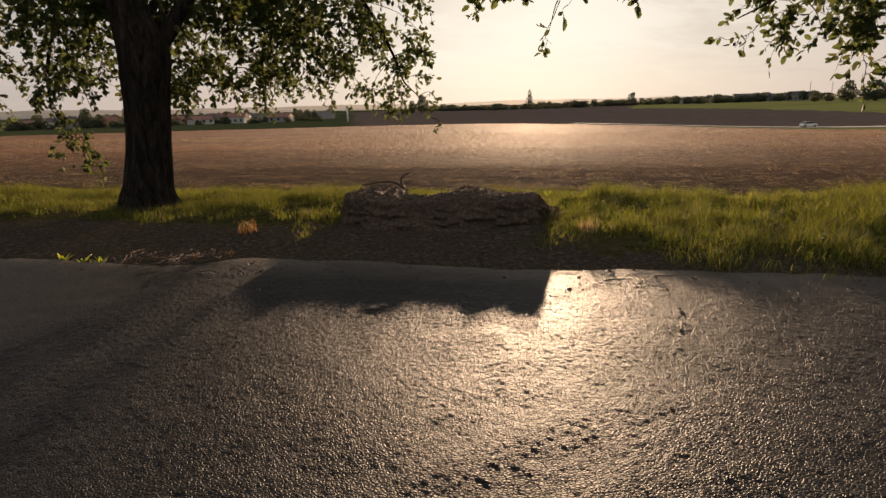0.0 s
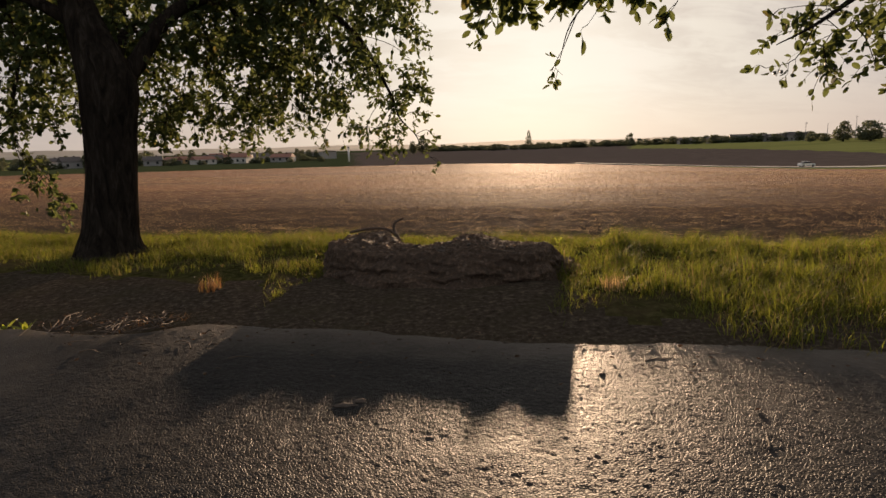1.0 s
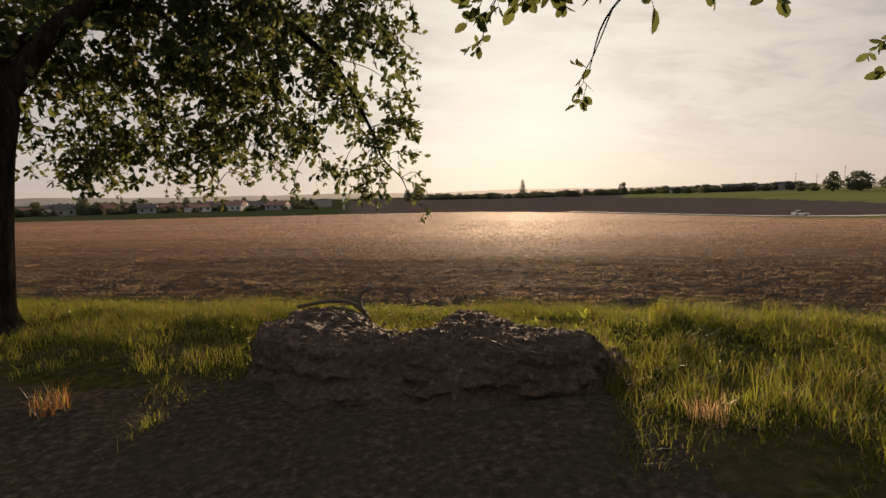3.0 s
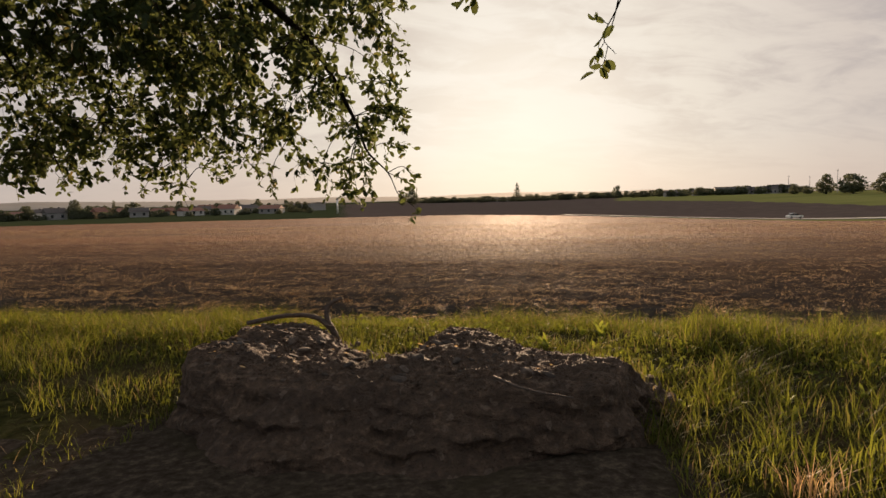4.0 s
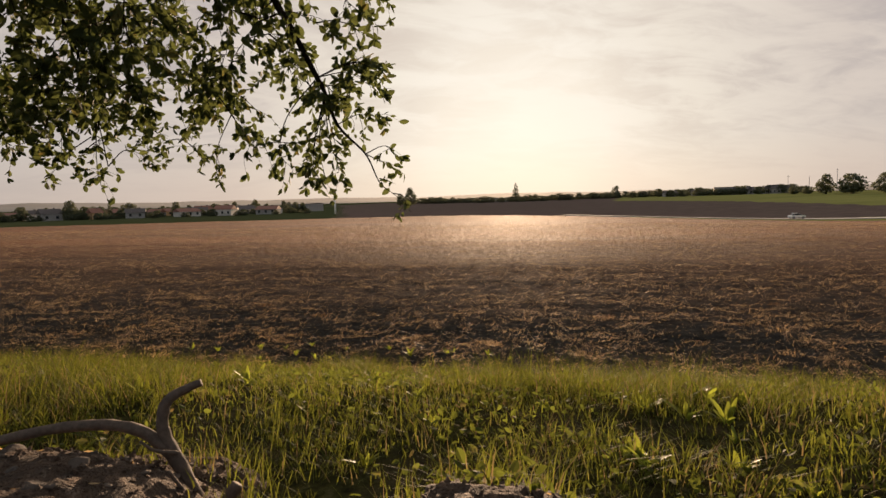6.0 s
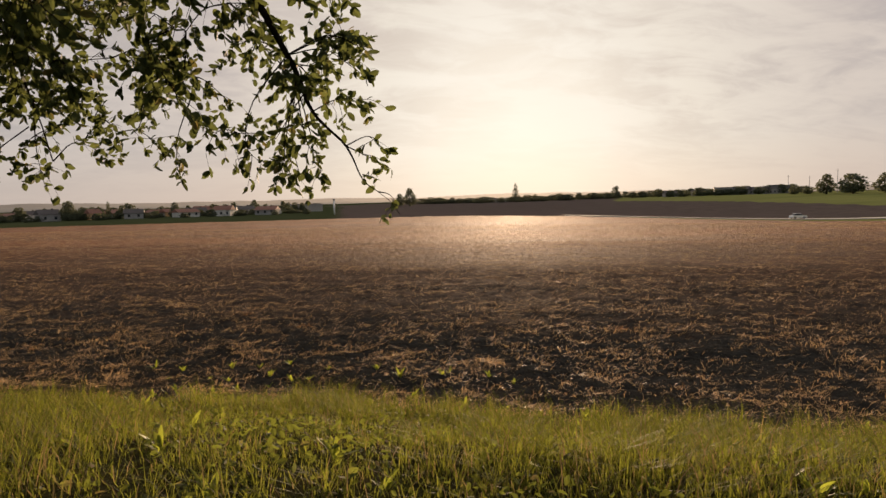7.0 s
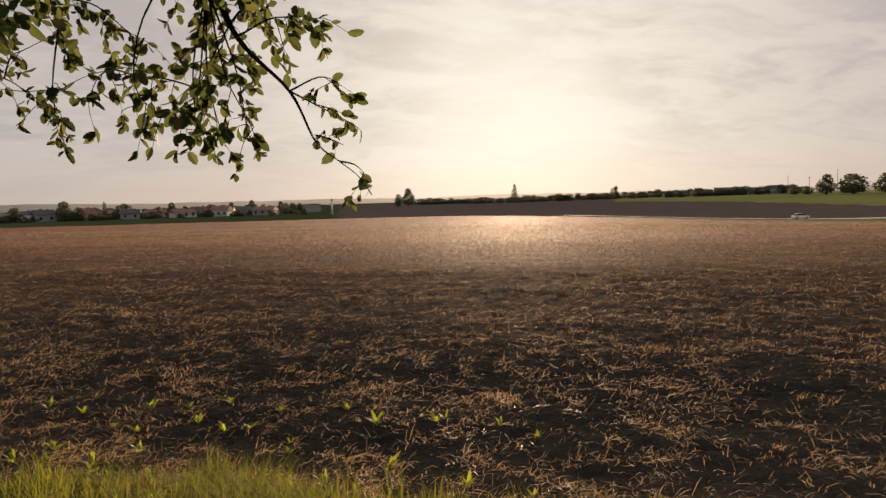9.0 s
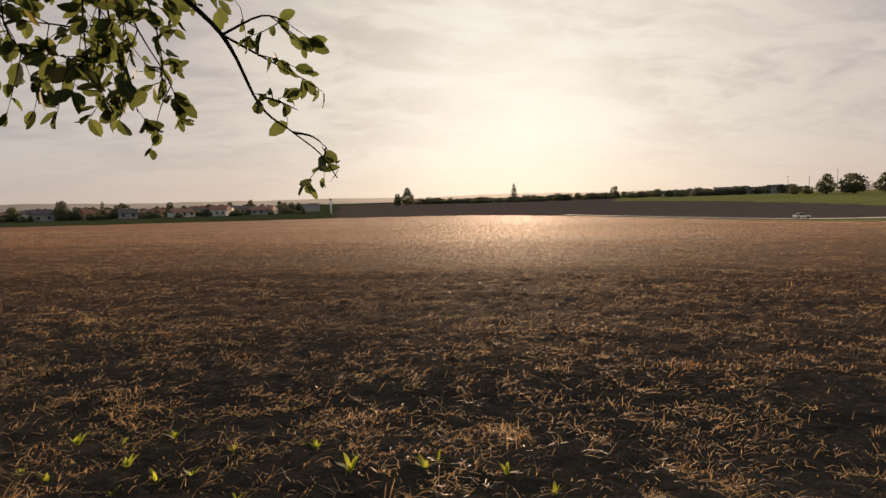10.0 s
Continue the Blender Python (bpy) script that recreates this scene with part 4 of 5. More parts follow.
    for p in ((3.60, 5.82, 1.74), (3.66, 5.82, 1.75), (3.78, 5.84, 1.72), (4.02, 5.86, 1.73), (4.22, 5.9, 1.78), (4.4, 5.95, 1.85)):
        bm = bmesh.new()
        bmesh.ops.create_uvsphere(bm, u_segments=12, v_segments=8, radius=0.014)
        for vert in bm.verts:
            vert.co.z *= 1.2
        part("fruit", from_bm("small_fruit", bm, "fruit", True), ob, "small dark ripe fruit").location = Vector(p) - Vector(base)


rng = np.random.default_rng(21)        # the trees keep their shape whatever is built before them
left_tree()
right_tree()

# ---------------------------------------------------------------- grass, weeds, straw


def clear_of_mound(x, y):
    _, r = mound_height(x, y)
    u, v = along(x, y), across(x, y)
    low = (r < 1.1) & ((v > 6.98) | ((np.abs(u + 1.6) < 0.3) & (v > 6.72)) | ((u > -1.25) & (v - 6.46 + 0.60 * np.maximum(u + 1.05, 0) > 0.34)))
    return ((r > 1.04) | low) & ~((np.abs(u - MU) < 1.05 + 0.12 * (fnoise(u, v, 4.0, 43) - 0.5)) & (v < MV) & (v > 4.6))


def verge_grass():
    n = 520000
    u, v = rng.uniform(-13, 11, n), rng.uniform(4.3, 11.7, n)
    x, y = place(u, v)
    lush = np.clip(1.9 * (fnoise(x, y, 0.8, 41) * 0.35 + fnoise(x, y, 2.6, 42) * 0.35 + fnoise(x, y, 7.5, 44) * 0.3) - 0.45, 0, 1)
    edge = FIELD_EDGE + 0.7 * (fnoise(u, v, 0.7, 8) - 0.5)
    thin_road = smooth_step(4.65, 5.45, v + 0.7 * (lush - 0.5) - 0.85 * smooth_step(-2.3, -2.9, u) + 0.5 * smooth_step(0.0, 1.5, u))
    thin_field = 1 - smooth_step(-0.1, 0.35, v - edge)
    keep = (rng.random(n) < thin_road * thin_field * (0.17 + 0.95 * lush)) & clear_of_mound(x, y)
    x, y, v, lush = x[keep], y[keep], v[keep], lush[keep]
    right = smooth_step(1.2, 2.6, x) * (1 - smooth_step(7, 8.5, v))
    h = (0.04 + 0.125 * lush ** 1.5 + 0.11 * right * lush) * rng.uniform(0.5, 1.5, len(x)) * (0.6 + 0.4 * smooth_step(5, 6.2, v))
    top, r = mound_height(x, y)
    foot = np.where(r < 1.0, top, land(x, y))
    s = Soup()
    blades(s, np.stack([x, y, foot - 0.008], -1), h, rng.uniform(0.3, 1.5, len(x)), rng.uniform(0.0022, 0.0052, len(x)) * (1 + 0.5 * right))
    tagged(new("grass", s.mesh("grass", "grass")), "short green and yellowing verge grass, backlit", "grass", kind="stuff")


def low_leaves():
    """Clover, plantain and other small broad leaves low in the verge."""
    n = 60000
    u, v = rng.uniform(-9, 7, n), rng.uniform(4.9, 11.6, n)
    x, y = place(u, v)
    patch = fnoise(x, y, 1.1, 45) * 0.6 + fnoise(x, y, 3.7, 46) * 0.4
    edge = FIELD_EDGE + 0.7 * (fnoise(u, v, 0.7, 8) - 0.5)
    keep = (rng.random(n) < smooth_step(0.42, 0.68, patch) * smooth_step(5.3, 6.1, v - 0.85 * smooth_step(-2.0, -2.9, u) + 0.5 * smooth_step(0.2, 1.5, u)) * (1 - smooth_step(-0.1, 0.5, v - edge))) & clear_of_mound(x, y)
    x, y = x[keep], y[keep]
    k = len(x)
    top, r = mound_height(x, y)
    z = np.where(r < 1.0, top, land(x, y)) + rng.uniform(0.0, 0.07, k)
    way = unit(np.stack([rng.normal(0, 1, k), rng.normal(0, 1, k), rng.uniform(-0.1, 0.9, k)], -1))
    ln = rng.uniform(0.015, 0.042, k)
    s = Soup()
    leaves(s, np.stack([x, y, z], -1), way, ln, ln * rng.uniform(0.35, 0.7, k))
    tagged(new("low_herbs", s.mesh("low_herbs", "herb")), "small broad green leaves low among the verge grass", "herbs", kind="stuff")


def tuft(name, n, height, spread, mat, width=0.006, lean=0.8):
    s = Soup()
    a, r = rng.uniform(0, 6.28, n), spread * np.sqrt(rng.random(n))
    at = np.stack([r * np.cos(a), r * np.sin(a), np.full(n, -0.01)], -1)
    blades(s, at, height * rng.uniform(0.5, 1.15, n), rng.uniform(0.15, lean, n), np.full(n, width))
    return s.mesh(name, mat)


def dock(n):
    """A rosette of broad upright leaves with a midrib."""
    s = Soup()
    for i in range(n):
        a = rng.uniform(0, 6.28)
        L, W = rng.uniform(0.07, 0.17), rng.uniform(0.026, 0.044)
        out = np.array([math.cos(a), math.sin(a), 0])
        side = np.array([-math.sin(a), math.cos(a), 0])
        tilt = rng.uniform(0.2, 1.1)
        ts = np.linspace(0, 1, 7)
        rib = [out * (0.015 + L * t * tilt * (0.5 + 0.6 * t)) + np.array([0, 0, 1]) * L * (t * (1.05 - 0.28 * tilt * t)) for t in ts]
        wid = W * np.maximum(np.sin(np.pi * np.clip(0.08 + 0.90 * ts, 0, 1)), 0) ** 0.55 * np.where(ts < 0.2, 0.35, 1)
        v = []
        for p, w in zip(rib, wid):
            v += [p - side * w * 0.5 + out * w * -0.15, p, p + side * w * 0.5 + out * w * -0.15]
        f = []
        for k in range(6):
            b = 3 * k
            f += [(b, b + 1, b + 4, b + 3), (b + 1, b + 2, b + 5, b + 4)]
        s.put(v, f)
    return s.mesh("dock_leaves", "dock", True)


def weeds():
    docks = [dock(k) for k in (5, 6, 8, 9)]
    spots = [(2.0, 9.9), (0.3, 9.6), (0.55, 9.2), (1.4, 9.4), (2.6, 9.2), (1.9, 8.5), (0.9, 8.6), (2.4, 8.0), (3.2, 8.6), (-0.5, 9.3), (-1.1, 8.8),
             (3.1, 9.9), (3.7, 9.3), (2.6, 10.2), (1.1, 10.3), (2.3, 10.6), (2.9, 7.4), (3.3, 6.6), (2.5, 6.9), (2.9, 6.0), (3.7, 7.6), (4.2, 8.4), (0.1, 10.2),
             (-0.2, 8.4), (-0.9, 10.0), (1.6, 7.9), (0.7, 9.9), (4.0, 9.9), (4.6, 9.1), (3.0, 5.3), (3.6, 5.7), (-1.6, 9.5), (1.7, 10.7), (3.4, 8.1), (2.2, 9.0), (1.95, 8.9)]
    for _ in range(120):
        x, y = place(rng.uniform(-5.6, 2.6), rng.uniform(7.3, 11.3))
        spots.append((float(x), float(y)))
    for _ in range(40):
        spots.append((rng.uniform(1.7, 5.6), rng.uniform(5.6, 8.6)))
    spots += [(-2.45, 5.27), (-2.55, 5.33), (-2.36, 5.24), (-2.75, 5.4)]
    for k, (x, y) in enumerate(spots):
        ob = thing("dock_plant", "broad-leaved green weed glowing with backlight in the verge grass", "plant", (x, y, float(land(x, y)) - 0.005), rng.uniform(0, 360), "weeds in the verge")
        part("leaf_rosette", docks[k % 4], ob).scale = [rng.uniform(0.30, 0.75)] * 3
    tall = [tuft("tall_grass", 60, 0.25, 0.10, "grass", 0.0055), tuft("tall_grass", 56, 0.18, 0.15, "grass", 0.0055), tuft("tall_grass", 40, 0.12, 0.11, "grass", 0.005)]
    for k in range(170):
        u, v = rng.uniform(-5.5, 4.5), FIELD_EDGE + rng.normal(-0.22, 0.22)
        if k > 90:
            u, v = rng.uniform(0.1, 4.6), rng.uniform(5.5, 9.5)
        x, y = place(u, v)
        if k == 0:
            x, y = 0.42, 11.62
        ob = new("grass_tuft", tall[k % 3])
        ob.matrix_world = pose(x, y, float(land(x, y)) - 0.01, 0, 0, rng.uniform(0, 360))
        tagged(ob, "taller tuft of green grass in the verge", "grass", "grass tufts")
    clumps = [tuft("straw_tuft", 46, 0.075, 0.16, "straw", 0.004, 2.6), tuft("straw_tuft", 34, 0.06, 0.13, "straw", 0.004, 3.0), tuft("straw_tuft", 28, 0.08, 0.10, "rust", 0.004, 2.0)]
    for k in range(60):
        v = FIELD_EDGE + 0.5 + 6.5 * rng.random() ** 1.4
        x, y = place(v * rng.uniform(-0.75, 0.30), v)
        ob = new("straw_clump", clumps[k % 3])
        ob.matrix_world = pose(x, y, float(land(x, y)) - 0.005, 0, 0, rng.uniform(0, 360))
        tagged(ob, "clump of dry straw sticking up from the soil", "straw", "straw clumps")
    for k in range(36):
        v = FIELD_EDGE + 0.2 + 1.9 * rng.random()
        x, y = place(rng.uniform(-6.0, -1.5), v)
        ob = new("seedling", docks[k % 4])
        ob.matrix_world = pose(x, y, float(land(x, y)) - 0.01, 0, 0, rng.uniform(0, 360)) @ Matrix.Scale(rng.uniform(0.4, 0.75), 4)
        tagged(ob, "small green weed seedling on the ploughed soil", "plant", "seedlings")
    for (x, y), lab, mat in (((-1.25, 5.85), "rusty dry weed with green shoots beside the road", "rust"), ((1.92, 5.12), "dry straw-coloured weed stalk at the road's edge", "straw")):
        ob = thing("dry_weed", lab, "plant", (x, y, float(land(x, y))))
        tagged(part("stalk_clump", tuft("weed_stalks", 90, 0.15, 0.09, mat, 0.0035, 0.9), ob), kind="stuff")
        if mat == "rust" and x > -1.5:
            tagged(part("shoot_clump", tuft("weed_shoots", 14, 0.17, 0.12, "grass", 0.005, 1.0), ob), kind="stuff")
    ob = new("grass_tuft", tuft("small_tuft", 26, 0.09, 0.04, "grass", 0.004, 1.2))
    x, y = place(-1.42, 6.05)
    ob.location = (x, y, float(mound_height(x, y)[0]) - 0.01)
    tagged(ob, "small tuft of grass growing on the earth mound", "grass", "grass tufts")
    # heaps of dry twigs and straw raked to the road's edge
    for x, y, n in ((-1.66, 5.20, 34), (-2.05, 5.32, 26), (-1.42, 5.22, 22)):
        z = float(land(x, y))
        ob = thing("brush_heap", "small heap of dry brown twigs and straw beside the road", "brushwood", (x, y, z), rng.uniform(0, 360))
        for _ in range(n):
            s = Soup()
            p = np.array([rng.normal(0, 0.13), rng.normal(0, 0.07), rng.uniform(0.0, 0.03)])
            a, L = rng.normal(0.2, 0.7), rng.uniform(0.08, 0.28)
            d = np.array([math.cos(a), math.sin(a), rng.uniform(-0.05, 0.3)]) * L
            c = curve([p - d * 0.5, p + rng.normal(0, 0.012, 3), p + d * 0.5], 3)
            c[:, 2] = np.maximum(c[:, 2], 0.0)
            tube(s, c, np.linspace(0.005, 0.002, len(c)), 5, 0.1)
            part("twig", s.mesh("heap_twig", "twig", True), ob)
        tagged(part("straw_heap", tuft("straw_heap", 70, 0.05, 0.17, "rust", 0.004, 3.0), ob), kind="stuff")


def residue():
    """Straw and stubble left on the field."""
    n = 760000
    v = FIELD_EDGE + 0.1 + 75 * rng.random(n) ** 1.85
    u = v * rng.uniform(-1.2, 0.58, n)
    x, y = place(u, v)
    clump = fnoise(u * 0.6, v * 1.3, 1.5, 51) * 0.35 + fnoise(u * 0.8, v, 5.5, 52) * 0.65
    keep = rng.random(n) < 0.07 + 0.75 * smooth_step(0.46, 0.76, clump)
    x, y, v = x[keep], y[keep], v[keep]
    k = len(x)
    a = rng.normal(0.0, 0.8, k) + ROAD_TURN + np.where(rng.random(k) < 0.5, rng.uniform(0, 3.14, k), 0)
    L = (0.015 + 0.115 * rng.random(k) ** 1.8) * (1 + 0.03 * (v - 11))
    lift = np.where(rng.random(k) < 0.17 * (1 - 0.75 * smooth_step(16, 30, v)), rng.uniform(0.2, 0.9, k), rng.uniform(-0.12, 0.22, k))
    d = np.stack([np.cos(a) * np.cos(lift), np.sin(a) * np.cos(lift), np.sin(lift)], -1)
    side = np.stack([-np.sin(a), np.cos(a), np.zeros(k)], -1)
    w = (rng.uniform(0.0011, 0.0034, k) * (1 + 0.085 * (v - 11)))[:, None]
    at = np.stack([x, y, land(x, y) + 0.016], -1)
    mid = at + d * (L * 0.5)[:, None] + np.stack([np.zeros(k), np.zeros(k), rng.uniform(0, 0.02, k)], -1)
    end = at + d * L[:, None]
    up = np.array([0, 0, 1.0])
    s = Soup()
    s.many(np.stack([at - side * w / 2, at + side * w / 2, mid + side * w / 2 + up * w * 0.4, mid - side * w / 2, end], 1), [(0, 1, 2, 3), (3, 2, 4)])
    tagged(new("straw", s.mesh("straw", "straw")), "dry straw and crop residue strewn over the ploughed soil", "straw", kind="stuff")
    # broken stubble stools
    s = Soup()
    m = 1500
    v = FIELD_EDGE + 0.3 + 15 * rng.random(m) ** 1.5
    u = v * rng.uniform(-1.15, 0.55, m)
    x, y = place(u, v)
    for i in range(m):
        c = rng.integers(5, 12)
        at = np.stack([x[i] + rng.normal(0, 0.035, c), y[i] + rng.normal(0, 0.03, c), np.zeros(c)], -1)
        at[:, 2] = land(at[:, 0], at[:, 1]) - 0.01
        blades(s, at, rng.uniform(0.02, 0.055, c), rng.uniform(1.2, 4.5, c), rng.uniform(0.003, 0.006, c))
    tagged(new("stubble", s.mesh("stubble", "straw")), "low broken stubble stools glowing orange in the field", "stubble", kind="stuff")


verge_grass()
low_leaves()
weeds()
residue()


# ---------------------------------------------------------------- litter on the road
def litter():
    def clod(x, y, size, lab="dark clod of earth lying on the asphalt"):
        bm = bmesh.new()
        bmesh.ops.create_icosphere(bm, subdivisions=3, radius=1.0)
        for vert in bm.verts:
            d = noise.noise(vert.co * 1.6 + Vector((x * 9, y * 9, 0))) + 0.5 * noise.noise(vert.co * 4 + Vector((x, y, 3)))
            vert.co *= 1 + 0.35 * d
            vert.co.x *= size[0]
            vert.co.y *= size[1]
            vert.co.z = max(vert.co.z, -0.3) * size[2]
        ob = new("earth_clod", from_bm("earth_clod", bm, "clod", True))
        ob.location = (x, y, 0.29 * size[2])
        tagged(ob, lab, "clod")

    def twig(pts, r, lab):
        s = Soup()
        p = np.array(pts, float)
        b = p[0].copy()
        c = curve(p - b, 5)
        tube(s, c, np.linspace(r, r * 0.4, len(c)), 6, 0.15)
        ob = new("twig", s.mesh("twig", "twig", True))
        ob.location = b
        tagged(ob, lab, "twig")

    clod(-0.04, 3.53, (0.055, 0.022, 0.011))
    clod(0.02, 3.56, (0.03, 0.02, 0.014))
    for k in range(60):
        u, v = rng.uniform(-3.6, 2.2), ROAD_EDGE - 0.06 - abs(rng.normal(0, 0.35))
        x, y = place(u, v)
        q = rng.uniform(0.003, 0.010)
        clod(x, y, (q * 1.6, q, q * 0.7), "small crumb of earth on the asphalt near its edge")
    twig([(1.60, 2.86, 0.005), (1.625, 2.89, 0.006), (1.64, 2.92, 0.005), (1.66, 2.95, 0.005)], 0.005, "short pale twig lying on the asphalt")
    twig([(-0.93, 4.50, 0.008), (-0.915, 4.57, 0.03), (-0.90, 4.62, 0.05)], 0.006, "short stick standing up from the road's edge")
    twig([(-1.02, 4.50, 0.008), (-1.05, 4.56, 0.02), (-1.10, 4.60, 0.01)], 0.005, "thin stick on the asphalt")
    twig([(1.56, 3.83, 0.005), (1.62, 3.85, 0.005), (1.67, 3.838, 0.007), (1.75, 3.84, 0.005)], 0.003, "dark twig lying on the asphalt near the verge")
    twig([(1.30, 4.12, 0.006), (1.36, 4.135, 0.006), (1.43, 4.12, 0.008), (1.50, 4.15, 0.006)], 0.003, "dark piece of bark at the asphalt's edge")
    twig([(1.95, 3.88, 0.004), (2.02, 3.865, 0.005), (2.09, 3.875, 0.005), (2.16, 3.86, 0.004)], 0.0025, "dark twig lying on the asphalt")
    for k in range(16):
        u, v = rng.uniform(-3.6, -2.0), ROAD_EDGE - 0.12 - abs(rng.normal(0, 0.25))
        x, y = place(u, v)
        a, ln = rng.uniform(-0.6, 0.9), rng.uniform(0.05, 0.16)
        dx, dy = math.cos(a) * ln, math.sin(a) * ln
        twig([(x, y, 0.008), (x + dx * 0.5, y + dy * 0.5 + rng.normal(0, 0.01), 0.010 + 0.02 * rng.random()), (x + dx, y + dy, 0.008)], rng.uniform(0.0025, 0.005), "dry broken twig lying on the road's edge")
    s = Soup()
    n = 340
    u, v = rng.uniform(-4.5, 2.5, n), ROAD_EDGE + 0.1 - np.abs(rng.normal(0, 0.45, n))
    x, y = place(u, v)
    ln = rng.uniform(0.010, 0.032, n)
    way = unit(np.stack([rng.normal(0, 1, n), rng.normal(0, 1, n), rng.uniform(0, 0.25, n)], -1))
    leaves(s, np.stack([x, y, np.full(n, 0.012)], -1), way, ln, ln * 0.5)
    tagged(new("leaf_litter", s.mesh("leaf_litter", "litter")), "dry brown leaf bits scattered along the road's edge", "leaf litter", kind="stuff")


litter()


# ---------------------------------------------------------------- the distance
def at_bearing(az, d):
    """A place d metres off in the direction az (degrees from +y towards +x), seen from the verge."""
    return 0.7 + d * math.sin(radians(az)), 4.6 + d * math.cos(radians(az))


def far_crown(name, lobes, n, leaf):
    s = Soup()
    for (cx, cy, cz), (rx, ry, rz), share in lobes:
        k = int(n * share)
        d = unit(rng.normal(size=(k, 3))) * (rng.uniform(0.55, 1.06, (k, 1)))
        p = d * np.array([rx, ry, rz]) + np.array([cx, cy, cz])
        ln = leaf * rng.uniform(0.6, 1.4, k)
        way = unit(rng.normal(size=(k, 3)))
        side = unit(np.cross(way, rng.normal(size=(k, 3))))
        a, b = way * ln[:, None] * 0.5, side * ln[:, None] * 0.36
        s.many(np.stack([p - a, p + b * 0.8, p + a, p - b], 1), [(0, 1, 2, 3)])
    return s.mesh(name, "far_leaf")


def far_trunk(h, r):
    s = Soup()
    c = curve([(0, 0, -0.3), (0.05, 0, h * 0.4), (0, 0.05, h)], 4)
    tube(s, c, np.linspace(r, r * 0.5, len(c)), 8, 0.05)
    return s.mesh("far_trunk", "bark", True)


def distance():
    # crowns one unit high, one wide: broad, tall oval, poplar, low bush
    broad = [far_crown("far_crown", [((0, 0, 0.50), (0.36, 0.36, 0.34), 0.4), ((-0.24, 0, 0.36), (0.26, 0.3, 0.24), 0.2), ((0.25, 0.05, 0.38), (0.26, 0.3, 0.26), 0.2), ((0.05, 0, 0.8), (0.24, 0.24, 0.2), 0.2), ((0, 0, 0.22), (0.34, 0.34, 0.18), 0.25)], 1100, 0.085),
             far_crown("far_crown", [((-0.1, 0, 0.5), (0.34, 0.36, 0.36), 0.45), ((0.22, 0, 0.34), (0.26, 0.3, 0.26), 0.25), ((-0.28, 0.1, 0.28), (0.2, 0.25, 0.2), 0.15), ((0.12, 0, 0.78), (0.2, 0.2, 0.17), 0.15), ((0, 0, 0.22), (0.34, 0.34, 0.18), 0.25)], 1100, 0.085)]
    spire = far_crown("far_crown", [((0, 0, 0.25), (0.5, 0.5, 0.22), 0.4), ((0, 0, 0.5), (0.36, 0.36, 0.22), 0.35), ((0, 0, 0.78), (0.2, 0.2, 0.22), 0.25)], 700, 0.08)
    stem = far_trunk(0.5, 0.035)

    def tree(az, d, w, h, shape="broad", lab="dark round-crowned tree far across the field"):
        x, y = at_bearing(az, d)
        ob = thing("tree", lab, "tree", (x, y, float(land(x, y, False)) - 0.2), rng.uniform(0, 360), "far trees")
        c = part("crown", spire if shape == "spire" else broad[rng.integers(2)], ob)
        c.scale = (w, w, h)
        t = part("trunk", stem, ob)
        t.scale = (h, h, h)

    # trees of the village, over the field
    for az, d, w, h in ((-27.6, 330, 6.5, 7), (-24.4, 330, 9, 9.5), (-23.3, 340, 8, 7), (-20.0, 340, 8, 8.5), (-20.6, 350, 7, 7), (-16.5, 350, 7, 8), (-13.2, 370, 9, 7),
                        (-11.6, 380, 6, 7.5), (-9.9, 380, 7, 8.5), (-7.3, 390, 6, 8), (-6.9, 390, 5, 7), (-29.2, 320, 9, 5), (-22.2, 345, 5, 7)):
        tree(az, d, w, h)
    tree(-21.6, 345, 4, 9, "spire", "slim dark conifer among village houses")
    tree(4.6, 420, 10, 13)
    tree(3.6, 420, 8, 9)
    tree(14.7, 600, 9, 18, "spire", "tall pointed conifer on the skyline")
    for k in range(78):
        az = 5.5 + k * 0.43 + rng.normal(0, 0.15)
        tree(az, 540 + rng.uniform(-40, 40), rng.uniform(9, 18), rng.uniform(4.0, 6.5) + 0.06 * max(0, az - 17))
    for k in range(64):
        az = -31 + k * 0.41 + rng.normal(0, 0.2)
        tree(az, (322 if k % 2 else 385) + rng.uniform(-12, 25), rng.uniform(4, 9), rng.uniform(2.2, 4.4) if k % 2 else rng.uniform(4.5, 7), lab="dark bushy tree between the village houses")
    for az, d, w, h in ((40.4, 430, 12, 12.5), (42.2, 420, 21, 13), (44.4, 420, 14, 12), (46.4, 420, 20, 14), (38.2, 450, 9, 6), (39.2, 450, 8, 6), (23.9, 560, 9, 12)):
        tree(az, d, w, h, lab="broad dark tree on the rise beyond the fields")
    # houses
    def box(w, dd, h, z0=0.0):
        bm = bmesh.new()
        bmesh.ops.create_cube(bm, size=1.0)
        for vert in bm.verts:
            vert.co = Vector((vert.co.x * w, vert.co.y * dd, z0 + (vert.co.z + 0.5) * h))
        return bm

    def house(az, d, w, h, wall="plaster", roof="roof_red", flat=False, lab="pale village house with a tiled gable roof across the field"):
        x, y = at_bearing(az, d)
        ob = thing("house", lab, "house", (x, y, float(land(x, y, False)) - 0.1), -az + rng.uniform(-50, 50), "far houses")
        dep = w * 0.75
        part("wall", from_bm("house_wall", box(w, dep, h), wall), ob)
        rh = h * (0.08 if flat else 0.7)
        bm = bmesh.new()
        e = 0.5
